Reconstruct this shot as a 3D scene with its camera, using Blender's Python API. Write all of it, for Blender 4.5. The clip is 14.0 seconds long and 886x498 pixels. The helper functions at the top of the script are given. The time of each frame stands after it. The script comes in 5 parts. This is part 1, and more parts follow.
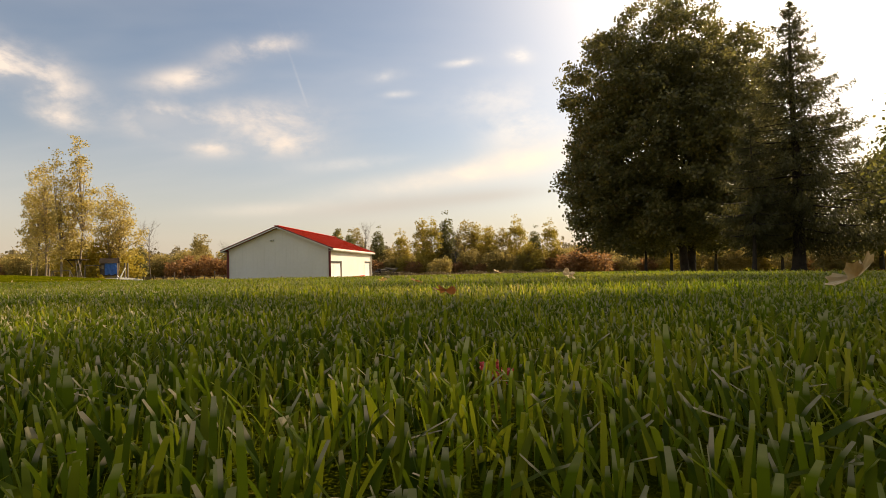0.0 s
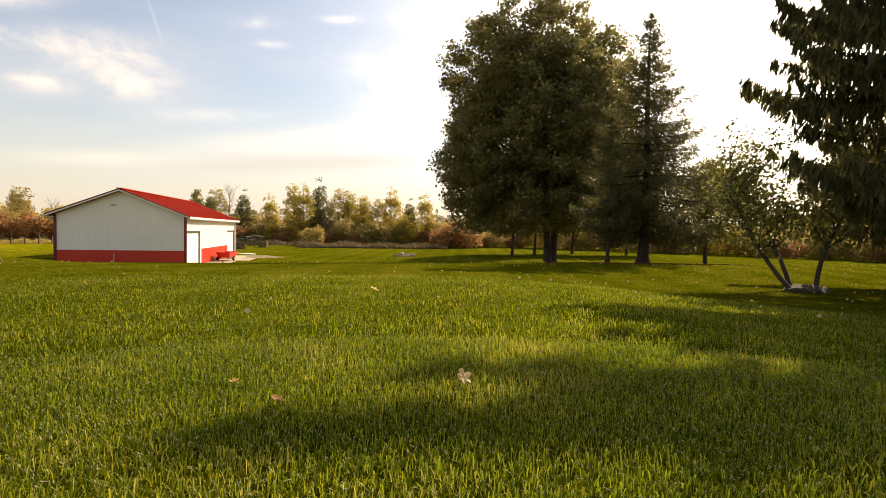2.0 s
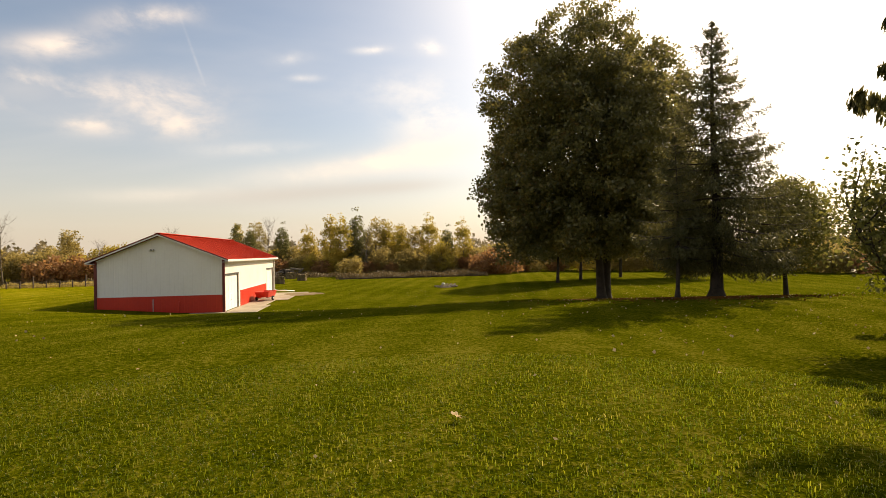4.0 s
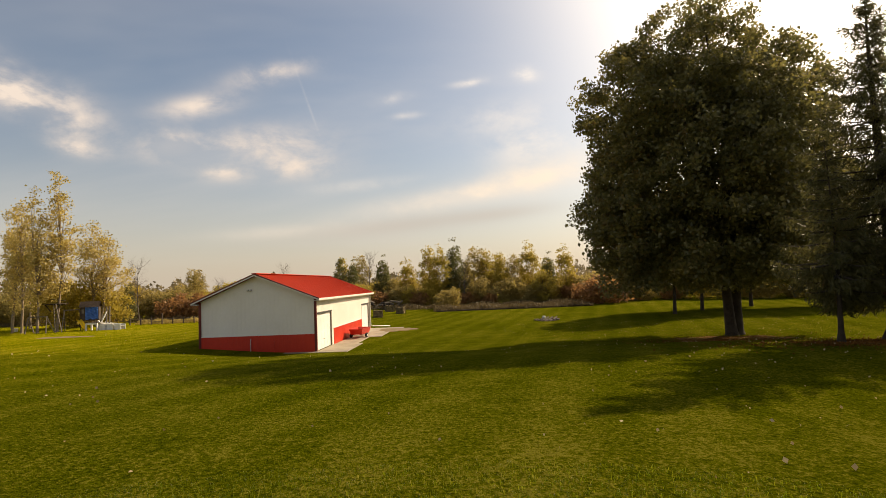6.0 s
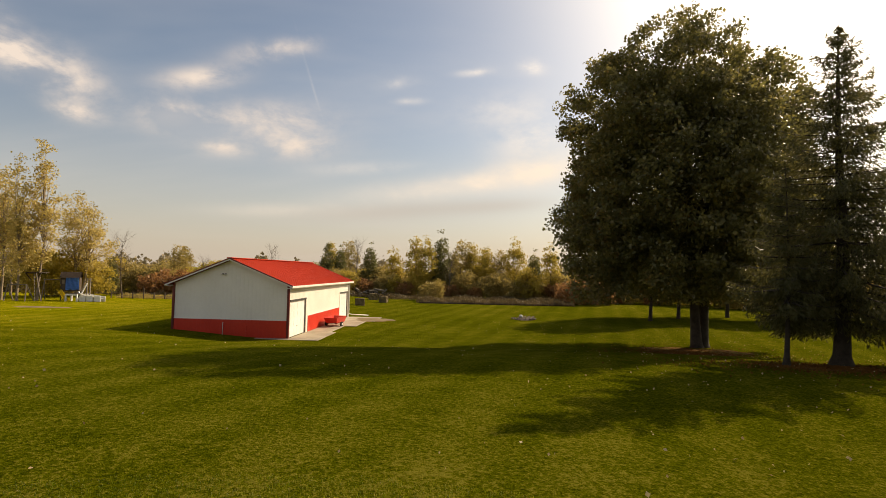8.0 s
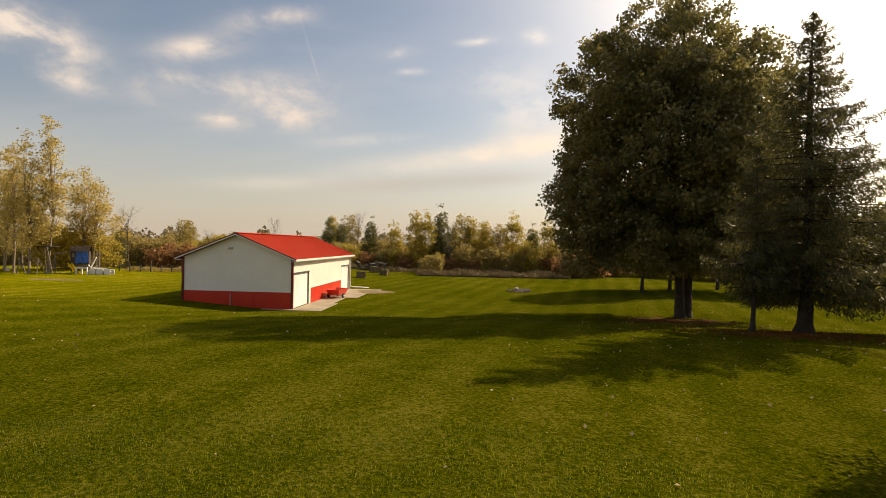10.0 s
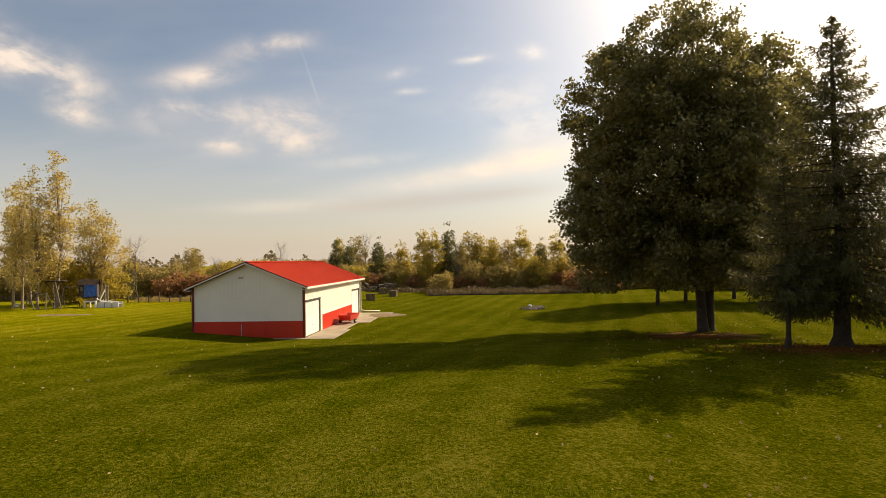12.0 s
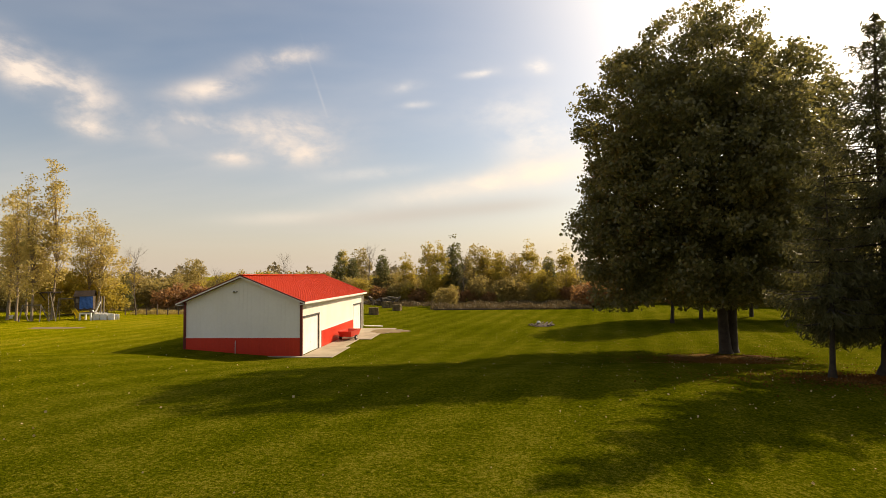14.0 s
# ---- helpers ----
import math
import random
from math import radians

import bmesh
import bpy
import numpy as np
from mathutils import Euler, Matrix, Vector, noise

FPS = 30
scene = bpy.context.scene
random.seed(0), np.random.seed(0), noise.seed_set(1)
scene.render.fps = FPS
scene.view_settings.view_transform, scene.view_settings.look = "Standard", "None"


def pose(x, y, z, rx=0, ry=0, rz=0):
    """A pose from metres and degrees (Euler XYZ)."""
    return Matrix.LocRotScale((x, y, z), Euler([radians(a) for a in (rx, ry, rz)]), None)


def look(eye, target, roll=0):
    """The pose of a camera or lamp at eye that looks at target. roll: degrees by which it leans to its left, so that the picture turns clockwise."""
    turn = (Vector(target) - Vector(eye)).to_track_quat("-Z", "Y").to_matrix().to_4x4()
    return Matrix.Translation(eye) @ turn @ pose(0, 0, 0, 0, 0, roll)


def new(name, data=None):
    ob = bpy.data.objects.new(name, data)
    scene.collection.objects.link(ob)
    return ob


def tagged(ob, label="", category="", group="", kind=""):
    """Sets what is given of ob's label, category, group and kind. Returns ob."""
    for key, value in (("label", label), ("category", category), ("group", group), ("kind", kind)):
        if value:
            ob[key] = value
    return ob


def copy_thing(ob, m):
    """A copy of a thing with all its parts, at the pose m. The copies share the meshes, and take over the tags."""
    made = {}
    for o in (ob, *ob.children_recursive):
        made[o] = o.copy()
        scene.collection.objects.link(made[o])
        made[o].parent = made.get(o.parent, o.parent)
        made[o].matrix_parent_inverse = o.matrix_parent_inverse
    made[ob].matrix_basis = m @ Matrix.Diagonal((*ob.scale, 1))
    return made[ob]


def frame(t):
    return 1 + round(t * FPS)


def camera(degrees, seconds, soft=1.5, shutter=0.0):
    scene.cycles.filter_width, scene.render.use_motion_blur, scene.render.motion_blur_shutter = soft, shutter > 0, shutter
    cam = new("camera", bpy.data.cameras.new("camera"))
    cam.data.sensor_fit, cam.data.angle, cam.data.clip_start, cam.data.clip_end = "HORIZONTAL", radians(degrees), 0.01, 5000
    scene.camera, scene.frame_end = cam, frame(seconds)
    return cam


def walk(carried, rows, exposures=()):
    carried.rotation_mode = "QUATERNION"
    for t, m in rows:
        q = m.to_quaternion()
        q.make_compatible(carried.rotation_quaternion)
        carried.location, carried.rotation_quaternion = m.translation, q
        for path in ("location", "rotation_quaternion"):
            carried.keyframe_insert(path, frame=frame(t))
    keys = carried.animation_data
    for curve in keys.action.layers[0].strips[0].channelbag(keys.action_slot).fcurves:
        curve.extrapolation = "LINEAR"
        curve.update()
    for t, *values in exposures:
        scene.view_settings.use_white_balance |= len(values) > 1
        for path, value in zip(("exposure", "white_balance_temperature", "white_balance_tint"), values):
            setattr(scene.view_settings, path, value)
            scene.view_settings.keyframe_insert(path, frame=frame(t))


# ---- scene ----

# ---- camera ----
cam = camera(82.1, 14.0, soft=0.7)
PATH = [
    (0, look((8.685, -32.307, 1.823), (8.254, -22.32, 2.11), -1.29)),
    (0.5, look((8.672, -32.288, 1.827), (8.248, -22.324, 1.097), 2.22)),
    (1, look((8.671, -32.151, 1.833), (9.034, -22.158, 1.941), -0.9)),
    (1.5, look((8.671, -32.111, 1.863), (9.382, -22.171, 1.035), 0.96)),
    (1.6, look((8.667, -32.072, 1.927), (9.657, -22.142, 1.289), 0.04)),
    (1.8, look((8.66, -31.897, 2.117), (10.238, -22.035, 1.62), 0.78)),
    (2, look((8.663, -31.809, 2.424), (10.678, -22.02, 2.071), 1.06)),
    (2.2, look((8.579, -31.622, 2.683), (10.815, -21.875, 2.701), 0.76)),
    (4.3, look((8.419, -29.618, 3.209), (9.225, -19.65, 3.293), -2.17)),
    (4.5, look((8.437, -29.342, 3.281), (8.429, -19.343, 3.435), -2.33)),
    (5, look((8.534, -28.721, 3.398), (7.883, -18.771, 4.153), -3.68)),
    (5.5, look((8.769, -28.235, 3.457), (8.13, -18.299, 4.395), -2.69)),
    (6, look((9.044, -27.994, 3.526), (8.413, -18.036, 4.188), -2.43)),
    (6.5, look((9.32, -27.913, 3.676), (8.644, -17.971, 4.514), -2.49)),
    (7, look((9.592, -27.866, 3.891), (9.007, -17.913, 4.663), -0.92)),
    (9.5, look((10.607, -29.245, 3.981), (10.057, -19.26, 3.93), 1.88)),
    (10, look((10.522, -29.498, 4.017), (9.967, -19.514, 3.93), 1.12)),
    (10.5, look((10.402, -29.565, 4.093), (9.829, -19.581, 4.059), 0.98)),
    (11, look((10.263, -29.457, 4.193), (9.642, -19.476, 4.245), 0.23)),
    (11.5, look((10.132, -29.235, 4.263), (9.497, -19.257, 4.435), -0.63)),
    (12, look((10.024, -28.946, 4.3), (9.373, -18.97, 4.537), -1.11)),
    (12.5, look((9.969, -28.621, 4.313), (9.289, -18.646, 4.522), -0.81)),
    (13, look((9.967, -28.249, 4.339), (9.353, -18.269, 4.408), -0.99)),
    (13.5, look((9.956, -27.829, 4.38), (9.354, -17.849, 4.558), -0.90)),
    (14, look((9.918, -27.389, 4.426), (9.163, -17.429, 4.909), -0.66)),
]
walk(cam, PATH, exposures=[(0, 0.45, 7800, 12), (1.5, 0.48, 7800, 12), (2.0, 0.86, 7800, 12), (2.2, 0.88, 7800, 12), (4.5, 0.48, 7800, 12), (5, 0.42, 7800, 12), (6.5, 0.25, 7800, 12), (9.5, 0.25, 7800, 12), (11, 0.33, 7800, 12), (12.5, 0.38, 7800, 12), (14, 0.42, 7800, 12)])

# ---- light ----
SUN_AZ, SUN_EL = radians(50), radians(35)
SUN_DIR = Vector((math.sin(SUN_AZ) * math.cos(SUN_EL), math.cos(SUN_AZ) * math.cos(SUN_EL), math.sin(SUN_EL)))
sun = new("sun", bpy.data.lights.new("sun", "SUN"))
sun.data.energy, sun.data.angle, sun.data.color = 5.0, radians(0.6), (1.0, 0.87, 0.68)
sun.matrix_world = look(SUN_DIR * 300, (0, 0, 0))


def node(tree, kind, **sets):
    n = tree.nodes.new(kind)
    for key, value in sets.items():
        n.inputs[key.replace("_", " ")].default_value = value
    return n


def build_sky():
    """Clear autumn sky with thin cloud, haze at the horizon and a bright veil round the sun."""
    w = bpy.data.worlds.new("sky")
    scene.world = w
    w.use_nodes = True
    t = w.node_tree
    t.nodes.clear()
    out = t.nodes.new("ShaderNodeOutputWorld")
    back = t.nodes.new("ShaderNodeBackground")
    back.inputs["Strength"].default_value = 0.1
    sky = t.nodes.new("ShaderNodeTexSky")
    sky.sky_type, sky.sun_disc, sky.sun_elevation, sky.sun_rotation = "NISHITA", False, SUN_EL, SUN_AZ
    sky.air_density, sky.dust_density, sky.ozone_density = 1.0, 1.6, 1.5
    co = t.nodes.new("ShaderNodeTexCoord")
    sep = t.nodes.new("ShaderNodeSeparateXYZ")
    t.links.new(co.outputs["Generated"], sep.inputs[0])

    def mth(op, a, b=None, clamp=False):
        m = t.nodes.new("ShaderNodeMath")
        m.operation, m.use_clamp = op, clamp
        for i, v in enumerate((a, b)):
            if v is None:
                continue
            if isinstance(v, (int, float)):
                m.inputs[i].default_value = v
            else:
                t.links.new(v, m.inputs[i])
        return m.outputs[0]

    def mix(fac, a, b):
        m = t.nodes.new("ShaderNodeMix")
        m.data_type = "RGBA"
        t.links.new(fac, m.inputs[0])
        for i, v in ((6, a), (7, b)):
            if isinstance(v, tuple):
                m.inputs[i].default_value = v
            else:
                t.links.new(v, m.inputs[i])
        return m.outputs[2]

    z = mth("MAXIMUM", sep.outputs[2], 0.0)
    deep = mth("ADD", z, 0.16)
    comb = t.nodes.new("ShaderNodeCombineXYZ")
    t.links.new(mth("DIVIDE", sep.outputs[0], deep), comb.inputs[0])
    t.links.new(mth("DIVIDE", sep.outputs[1], deep), comb.inputs[1])

    def clouds(scale, detail, shift, stretch, lo, hi):
        mp = t.nodes.new("ShaderNodeMapping")
        mp.inputs["Location"].default_value = shift
        mp.inputs["Scale"].default_value = stretch
        t.links.new(comb.outputs[0], mp.inputs[0])
        nz = node(t, "ShaderNodeTexNoise", Scale=scale, Detail=detail, Roughness=0.58, Distortion=0.3)
        t.links.new(mp.outputs[0], nz.inputs["Vector"])
        r = t.nodes.new("ShaderNodeMapRange")
        r.interpolation_type = "SMOOTHSTEP"
        r.inputs["From Min"].default_value, r.inputs["From Max"].default_value = lo, hi
        t.links.new(nz.outputs[0], r.inputs["Value"])
        return r.outputs[0]

    def puffs_by_way(scale, detail, shift, stretch, lo, hi):
        mp = t.nodes.new("ShaderNodeMapping")
        mp.inputs["Location"].default_value = shift
        mp.inputs["Scale"].default_value = stretch
        t.links.new(co.outputs["Generated"], mp.inputs[0])
        nz = node(t, "ShaderNodeTexNoise", Scale=scale, Detail=detail, Roughness=0.6, Distortion=0.15)
        t.links.new(mp.outputs[0], nz.inputs["Vector"])
        r = t.nodes.new("ShaderNodeMapRange")
        r.interpolation_type = "SMOOTHSTEP"
        r.inputs["From Min"].default_value, r.inputs["From Max"].default_value = lo, hi
        t.links.new(nz.outputs[0], r.inputs["Value"])
        return r.outputs[0]

    az = mth("ARCTAN2", sep.outputs[0], sep.outputs[1])
    el = mth("ARCSINE", sep.outputs[2])

    def bank_at(a0, e0, sa, se, turn=0.0):
        """A soft cloud bank about a bearing and a height, in degrees."""
        u, v = mth("SUBTRACT", az, radians(a0)), mth("SUBTRACT", el, radians(e0))
        cs, sn = math.cos(radians(turn)), math.sin(radians(turn))
        p = mth("DIVIDE", mth("ADD", mth("MULTIPLY", u, cs), mth("MULTIPLY", v, sn)), radians(sa))
        q = mth("DIVIDE", mth("SUBTRACT", mth("MULTIPLY", v, cs), mth("MULTIPLY", u, sn)), radians(se))
        d = mth("ADD", mth("MULTIPLY", p, p), mth("MULTIPLY", q, q))
        return mth("EXPONENT", mth("MULTIPLY", d, -1.0))

    def total(masks):
        acc = masks[0]
        for k in masks[1:]:
            acc = mth("ADD", acc, k)
        return acc

    grain = puffs_by_way(9.0, 10, (0.35, 0.2, 0.62), (1.0, 1.0, 1.8), 0.36, 0.66)
    broad = puffs_by_way(3.1, 8, (0.85, 0.1, 0.3), (1.0, 1.0, 2.3), 0.44, 0.72)
    places = total([bank_at(-40.0, 16.3, 2.9, 2.0, -25), bank_at(-39.5, 13.7, 1.9, 0.7, -5), bank_at(-43.9, 17.4, 1.7, 1.3, -10), bank_at(-46.5, 19.0, 4.0, 1.6, -14), bank_at(-29.3, 18.7, 3.4, 0.95, 14), bank_at(-31.8, 14.7, 2.8, 1.35, 8), bank_at(-22.9, 15.5, 6.0, 1.5, 5), bank_at(-27.2, 12.3, 2.4, 0.8), bank_at(-20.0, 13.2, 4.2, 1.3, 4), mth("MULTIPLY", bank_at(-22.0, 22.4, 4.2, 0.9, 15), 0.8)])
    small = total([bank_at(6.6, 22.1, 1.3, 0.6, -8), mth("MULTIPLY", bank_at(0.3, 21.7, 1.8, 0.36, 4), 0.7), mth("MULTIPLY", bank_at(-8.6, 20.4, 1.7, 0.5, 10), 0.5), mth("MULTIPLY", bank_at(-7.2, 18.6, 1.6, 0.35, 4), 0.4), mth("MULTIPLY", bank_at(3.5, 17.8, 5.0, 1.5, 6), 0.4), mth("MULTIPLY", bank_at(7.0, 14.8, 4.2, 2.1, 8), 0.7), mth("MULTIPLY", bank_at(-12.6, 11.2, 5.5, 0.6, 5), 0.3), mth("MULTIPLY", bank_at(-18.3, 20.2, 0.13, 3.2, 20), 0.16)])
    bank = total([bank_at(-1.5, 9.6, 11.5, 1.25, 8), bank_at(7.5, 11.3, 6.0, 1.9, 10), mth("MULTIPLY", bank_at(-21.0, 6.2, 7.0, 0.7, 3), 0.4)])
    gloom = mth("ADD", bank_at(-8.5, 6.6, 11.0, 0.95, 5), mth("MULTIPLY", bank_at(3.5, 7.4, 6.0, 0.8, 4), 0.7))
    veil = clouds(0.55, 5, (7.0, 1.0, 0), (0.7, 1.3, 1), 0.40, 0.85)
    outside = mth("MULTIPLY", broad, mth("SUBTRACT", 1.0, mth("LESS_THAN", mth("ABSOLUTE", az), radians(55))))
    col = mix(mth("MULTIPLY", veil, 0.35), sky.outputs[0], (6.0, 6.1, 6.5, 1))
    soft = mth("ADD", mth("MULTIPLY", grain, 1.0), 0.2)
    col = mix(mth("MULTIPLY", mth("MULTIPLY", places, soft), 0.85, True), col, (7.0, 6.5, 6.3, 1))
    col = mix(mth("MULTIPLY", mth("MULTIPLY", small, soft), 0.85, True), col, (8.2, 7.9, 7.7, 1))
    col = mix(mth("MULTIPLY", outside, 0.7, True), col, (7.6, 7.1, 6.9, 1))
    haze = mth("POWER", mth("SUBTRACT", 1.0, mth("MULTIPLY", z, 2.6, True)), 2.2)
    col = mix(mth("MULTIPLY", haze, 0.8), col, (5.3, 4.85, 4.45, 1))
    col = mix(mth("MULTIPLY", mth("MULTIPLY", bank, mth("ADD", mth("MULTIPLY", grain, 0.4), 0.6)), 0.85, True), col, (7.6, 7.05, 6.5, 1))
    col = mix(mth("MULTIPLY", gloom, 0.5, True), col, (4.6, 4.3, 4.1, 1))
    dot = t.nodes.new("ShaderNodeVectorMath")
    dot.operation = "DOT_PRODUCT"
    t.links.new(co.outputs["Generated"], dot.inputs[0])
    dot.inputs[1].default_value = SUN_DIR
    glow = mth("POWER", mth("MAXIMUM", dot.outputs["Value"], 0.0), 11.0)
    col = mix(mth("MULTIPLY", glow, 1.0, True), col, (24.0, 22.5, 20.0, 1))
    t.links.new(col, back.inputs["Color"])
    t.links.new(back.outputs[0], out.inputs[0])


build_sky()


# ---- materials ----
def ramp(t, fac, stops):
    r = t.nodes.new("ShaderNodeValToRGB")
    els = r.color_ramp.elements
    while len(els) < len(stops):
        els.new(0.5)
    for e, (p, c) in zip(els, stops):
        e.position, e.color = p, (*c, 1)
    t.links.new(fac, r.inputs[0])
    return r.outputs[0]


def surface(name, a, b, scale=4.0, rough=0.6, bump=0.2, fine=40.0, metal=0.0, c=None, gloss=0.4):
    """A surface that varies from colour a to b at two scales, with fine relief."""
    m = bpy.data.materials.new(name)
    m.use_nodes = True
    t = m.node_tree
    s = t.nodes["Principled BSDF"]
    co = t.nodes.new("ShaderNodeTexCoord")
    big = node(t, "ShaderNodeTexNoise", Scale=scale, Detail=5, Roughness=0.6)
    small = node(t, "ShaderNodeTexNoise", Scale=fine, Detail=4, Roughness=0.6)
    for n in (big, small):
        t.links.new(co.outputs["Object"], n.inputs["Vector"])
    add = t.nodes.new("ShaderNodeMath")
    add.operation = "MULTIPLY_ADD"
    t.links.new(small.outputs[0], add.inputs[0])
    add.inputs[1].default_value = 0.45
    t.links.new(big.outputs[0], add.inputs[2])
    stops = [(0.5, a), (0.95, b)] if c is None else [(0.45, a), (0.72, b), (0.98, c)]
    t.links.new(ramp(t, add.outputs[0], stops), s.inputs["Base Color"])
    s.inputs["Roughness"].default_value = rough
    s.inputs["Metallic"].default_value = metal
    s.inputs["Specular IOR Level"].default_value = gloss
    if bump:
        bm = node(t, "ShaderNodeBump", Strength=bump, Distance=0.02)
        t.links.new(small.outputs[0], bm.inputs["Height"])
        t.links.new(bm.outputs[0], s.inputs["Normal"])
    return m


def foliage(name, stops, light=0.35, rough=0.55, patch=0.35, gloss=0.3):
    """Leaves: every leaf its own tone, larger patches on top, and light shining through."""
    m = bpy.data.materials.new(name)
    m.use_nodes = True
    t = m.node_tree
    s = t.nodes["Principled BSDF"]
    out = t.nodes["Material Output"]
    geo = t.nodes.new("ShaderNodeNewGeometry")
    co = t.nodes.new("ShaderNodeTexCoord")
    big = node(t, "ShaderNodeTexNoise", Scale=patch, Detail=3)
    t.links.new(co.outputs["Object"], big.inputs["Vector"])
    a = t.nodes.new("ShaderNodeMath")
    a.operation = "MULTIPLY_ADD"
    t.links.new(geo.outputs["Random Per Island"], a.inputs[0])
    a.inputs[1].default_value = 0.5
    b = t.nodes.new("ShaderNodeMath")
    b.operation = "MULTIPLY_ADD"
    t.links.new(big.outputs[0], b.inputs[0])
    b.inputs[1].default_value = 0.9
    b.inputs[2].default_value = -0.2
    t.links.new(b.outputs[0], a.inputs[2])
    col = ramp(t, a.outputs[0], stops)
    t.links.new(col, s.inputs["Base Color"])
    s.inputs["Roughness"].default_value = rough
    s.inputs["Specular IOR Level"].default_value = gloss
    tr = t.nodes.new("ShaderNodeBsdfTranslucent")
    t.links.new(col, tr.inputs[0])
    mx = t.nodes.new("ShaderNodeMixShader")
    mx.inputs[0].default_value = light
    t.links.new(s.outputs[0], mx.inputs[1])
    t.links.new(tr.outputs[0], mx.inputs[2])
    t.links.new(mx.outputs[0], out.inputs[0])
    return m


def lawn_material():
    m = bpy.data.materials.new("lawn")
    m.use_nodes = True
    t = m.node_tree
    s = t.nodes["Principled BSDF"]
    co = t.nodes.new("ShaderNodeTexCoord")
    mp = t.nodes.new("ShaderNodeMapping")
    mp.inputs["Rotation"].default_value = (0, 0, radians(14))
    t.links.new(co.outputs["Object"], mp.inputs[0])
    wave = node(t, "ShaderNodeTexWave", Scale=0.16, Distortion=1.2, Detail=2)
    t.links.new(mp.outputs[0], wave.inputs["Vector"])
    vals = []
    for sc, det in ((0.12, 4), (1.3, 5), (13.0, 4), (36.0, 4)):
        n = node(t, "ShaderNodeTexNoise", Scale=sc, Detail=det, Roughness=0.65)
        t.links.new(co.outputs["Object"], n.inputs["Vector"])
        vals.append(n.outputs[0])
    acc = None
    for v, k in zip([wave.outputs["Fac"], *vals], (0.05, 0.27, 0.24, 0.7, 0.7)):
        a = t.nodes.new("ShaderNodeMath")
        a.operation = "MULTIPLY_ADD"
        t.links.new(v, a.inputs[0])
        a.inputs[1].default_value = k
        if acc is None:
            a.inputs[2].default_value = -0.115
        else:
            t.links.new(acc, a.inputs[2])
        acc = a.outputs[0]
    col = ramp(t, acc, [(0.62, (0.015, 0.025, 0.0015)), (0.80, (0.049, 0.061, 0.002)), (0.92, (0.09, 0.097, 0.004)), (1.0, (0.165, 0.15, 0.019))])
    # The lawn's sunnier left side is put into the colour, rising as x falls.
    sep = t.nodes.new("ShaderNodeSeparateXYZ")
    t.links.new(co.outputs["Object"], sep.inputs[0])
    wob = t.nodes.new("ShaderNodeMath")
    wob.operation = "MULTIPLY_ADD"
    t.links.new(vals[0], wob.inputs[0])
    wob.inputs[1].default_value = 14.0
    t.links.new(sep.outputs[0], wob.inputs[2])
    dry_or_lit = t.nodes.new("ShaderNodeMapRange")
    dry_or_lit.interpolation_type = "SMOOTHSTEP"
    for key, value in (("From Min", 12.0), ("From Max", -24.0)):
        dry_or_lit.inputs[key].default_value = value
    t.links.new(wob.outputs[0], dry_or_lit.inputs["Value"])
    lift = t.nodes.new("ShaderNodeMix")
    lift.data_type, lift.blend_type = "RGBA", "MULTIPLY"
    t.links.new(dry_or_lit.outputs[0], lift.inputs[0])
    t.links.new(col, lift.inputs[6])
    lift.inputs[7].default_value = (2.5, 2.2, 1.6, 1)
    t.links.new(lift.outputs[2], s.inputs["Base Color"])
    s.inputs["Roughness"].default_value = 0.95
    s.inputs["Specular IOR Level"].default_value = 0.0
    bm = node(t, "ShaderNodeBump", Strength=1.0, Distance=0.08)
    h = t.nodes.new("ShaderNodeMath")
    h.operation = "ADD"
    t.links.new(vals[2], h.inputs[0])
    t.links.new(vals[3], h.inputs[1])
    t.links.new(h.outputs[0], bm.inputs["Height"])
    t.links.new(bm.outputs[0], s.inputs["Normal"])
    return m


def blade_material():
    m = foliage("grass_blade", [(0.0, (0.012, 0.033, 0.002)), (0.4, (0.048, 0.084, 0.004)), (0.72, (0.118, 0.142, 0.009)), (1.0, (0.30, 0.265, 0.07))], light=0.56, rough=0.6, patch=1.2)
    t = m.node_tree
    uv = t.nodes.new("ShaderNodeUVMap")
    sep = t.nodes.new("ShaderNodeSeparateXYZ")
    t.links.new(uv.outputs[0], sep.inputs[0])
    geo = t.nodes["Geometry"]
    rag = t.nodes.new("ShaderNodeMath")
    rag.operation = "MULTIPLY_ADD"
    t.links.new(geo.outputs["Random Per Island"], rag.inputs[0])
    rag.inputs[1].default_value = -0.26
    t.links.new(sep.outputs[1], rag.inputs[2])
    dry_or_lit = t.nodes.new("ShaderNodeMapRange")
    dry_or_lit.inputs["From Min"].default_value, dry_or_lit.inputs["From Max"].default_value = 0.74, 0.84
    t.links.new(rag.outputs[0], dry_or_lit.inputs["Value"])
    s = t.nodes["Principled BSDF"]
    s.inputs["Specular IOR Level"].default_value = 0.1
    src = s.inputs["Base Color"].links[0].from_socket
    glow = node(t, "ShaderNodeHueSaturation", Value=2.1, Saturation=1.0, Hue=0.474)
    t.links.new(src, glow.inputs["Color"])
    t.links.new(glow.outputs[0], t.nodes["Translucent BSDF"].inputs[0])
    mx = t.nodes.new("ShaderNodeMix")
    mx.data_type = "RGBA"
    t.links.new(dry_or_lit.outputs[0], mx.inputs[0])
    t.links.new(src, mx.inputs[6])
    mx.inputs[7].default_value = (0.56, 0.47, 0.29, 1)
    t.links.new(mx.outputs[2], s.inputs["Base Color"])
    return m


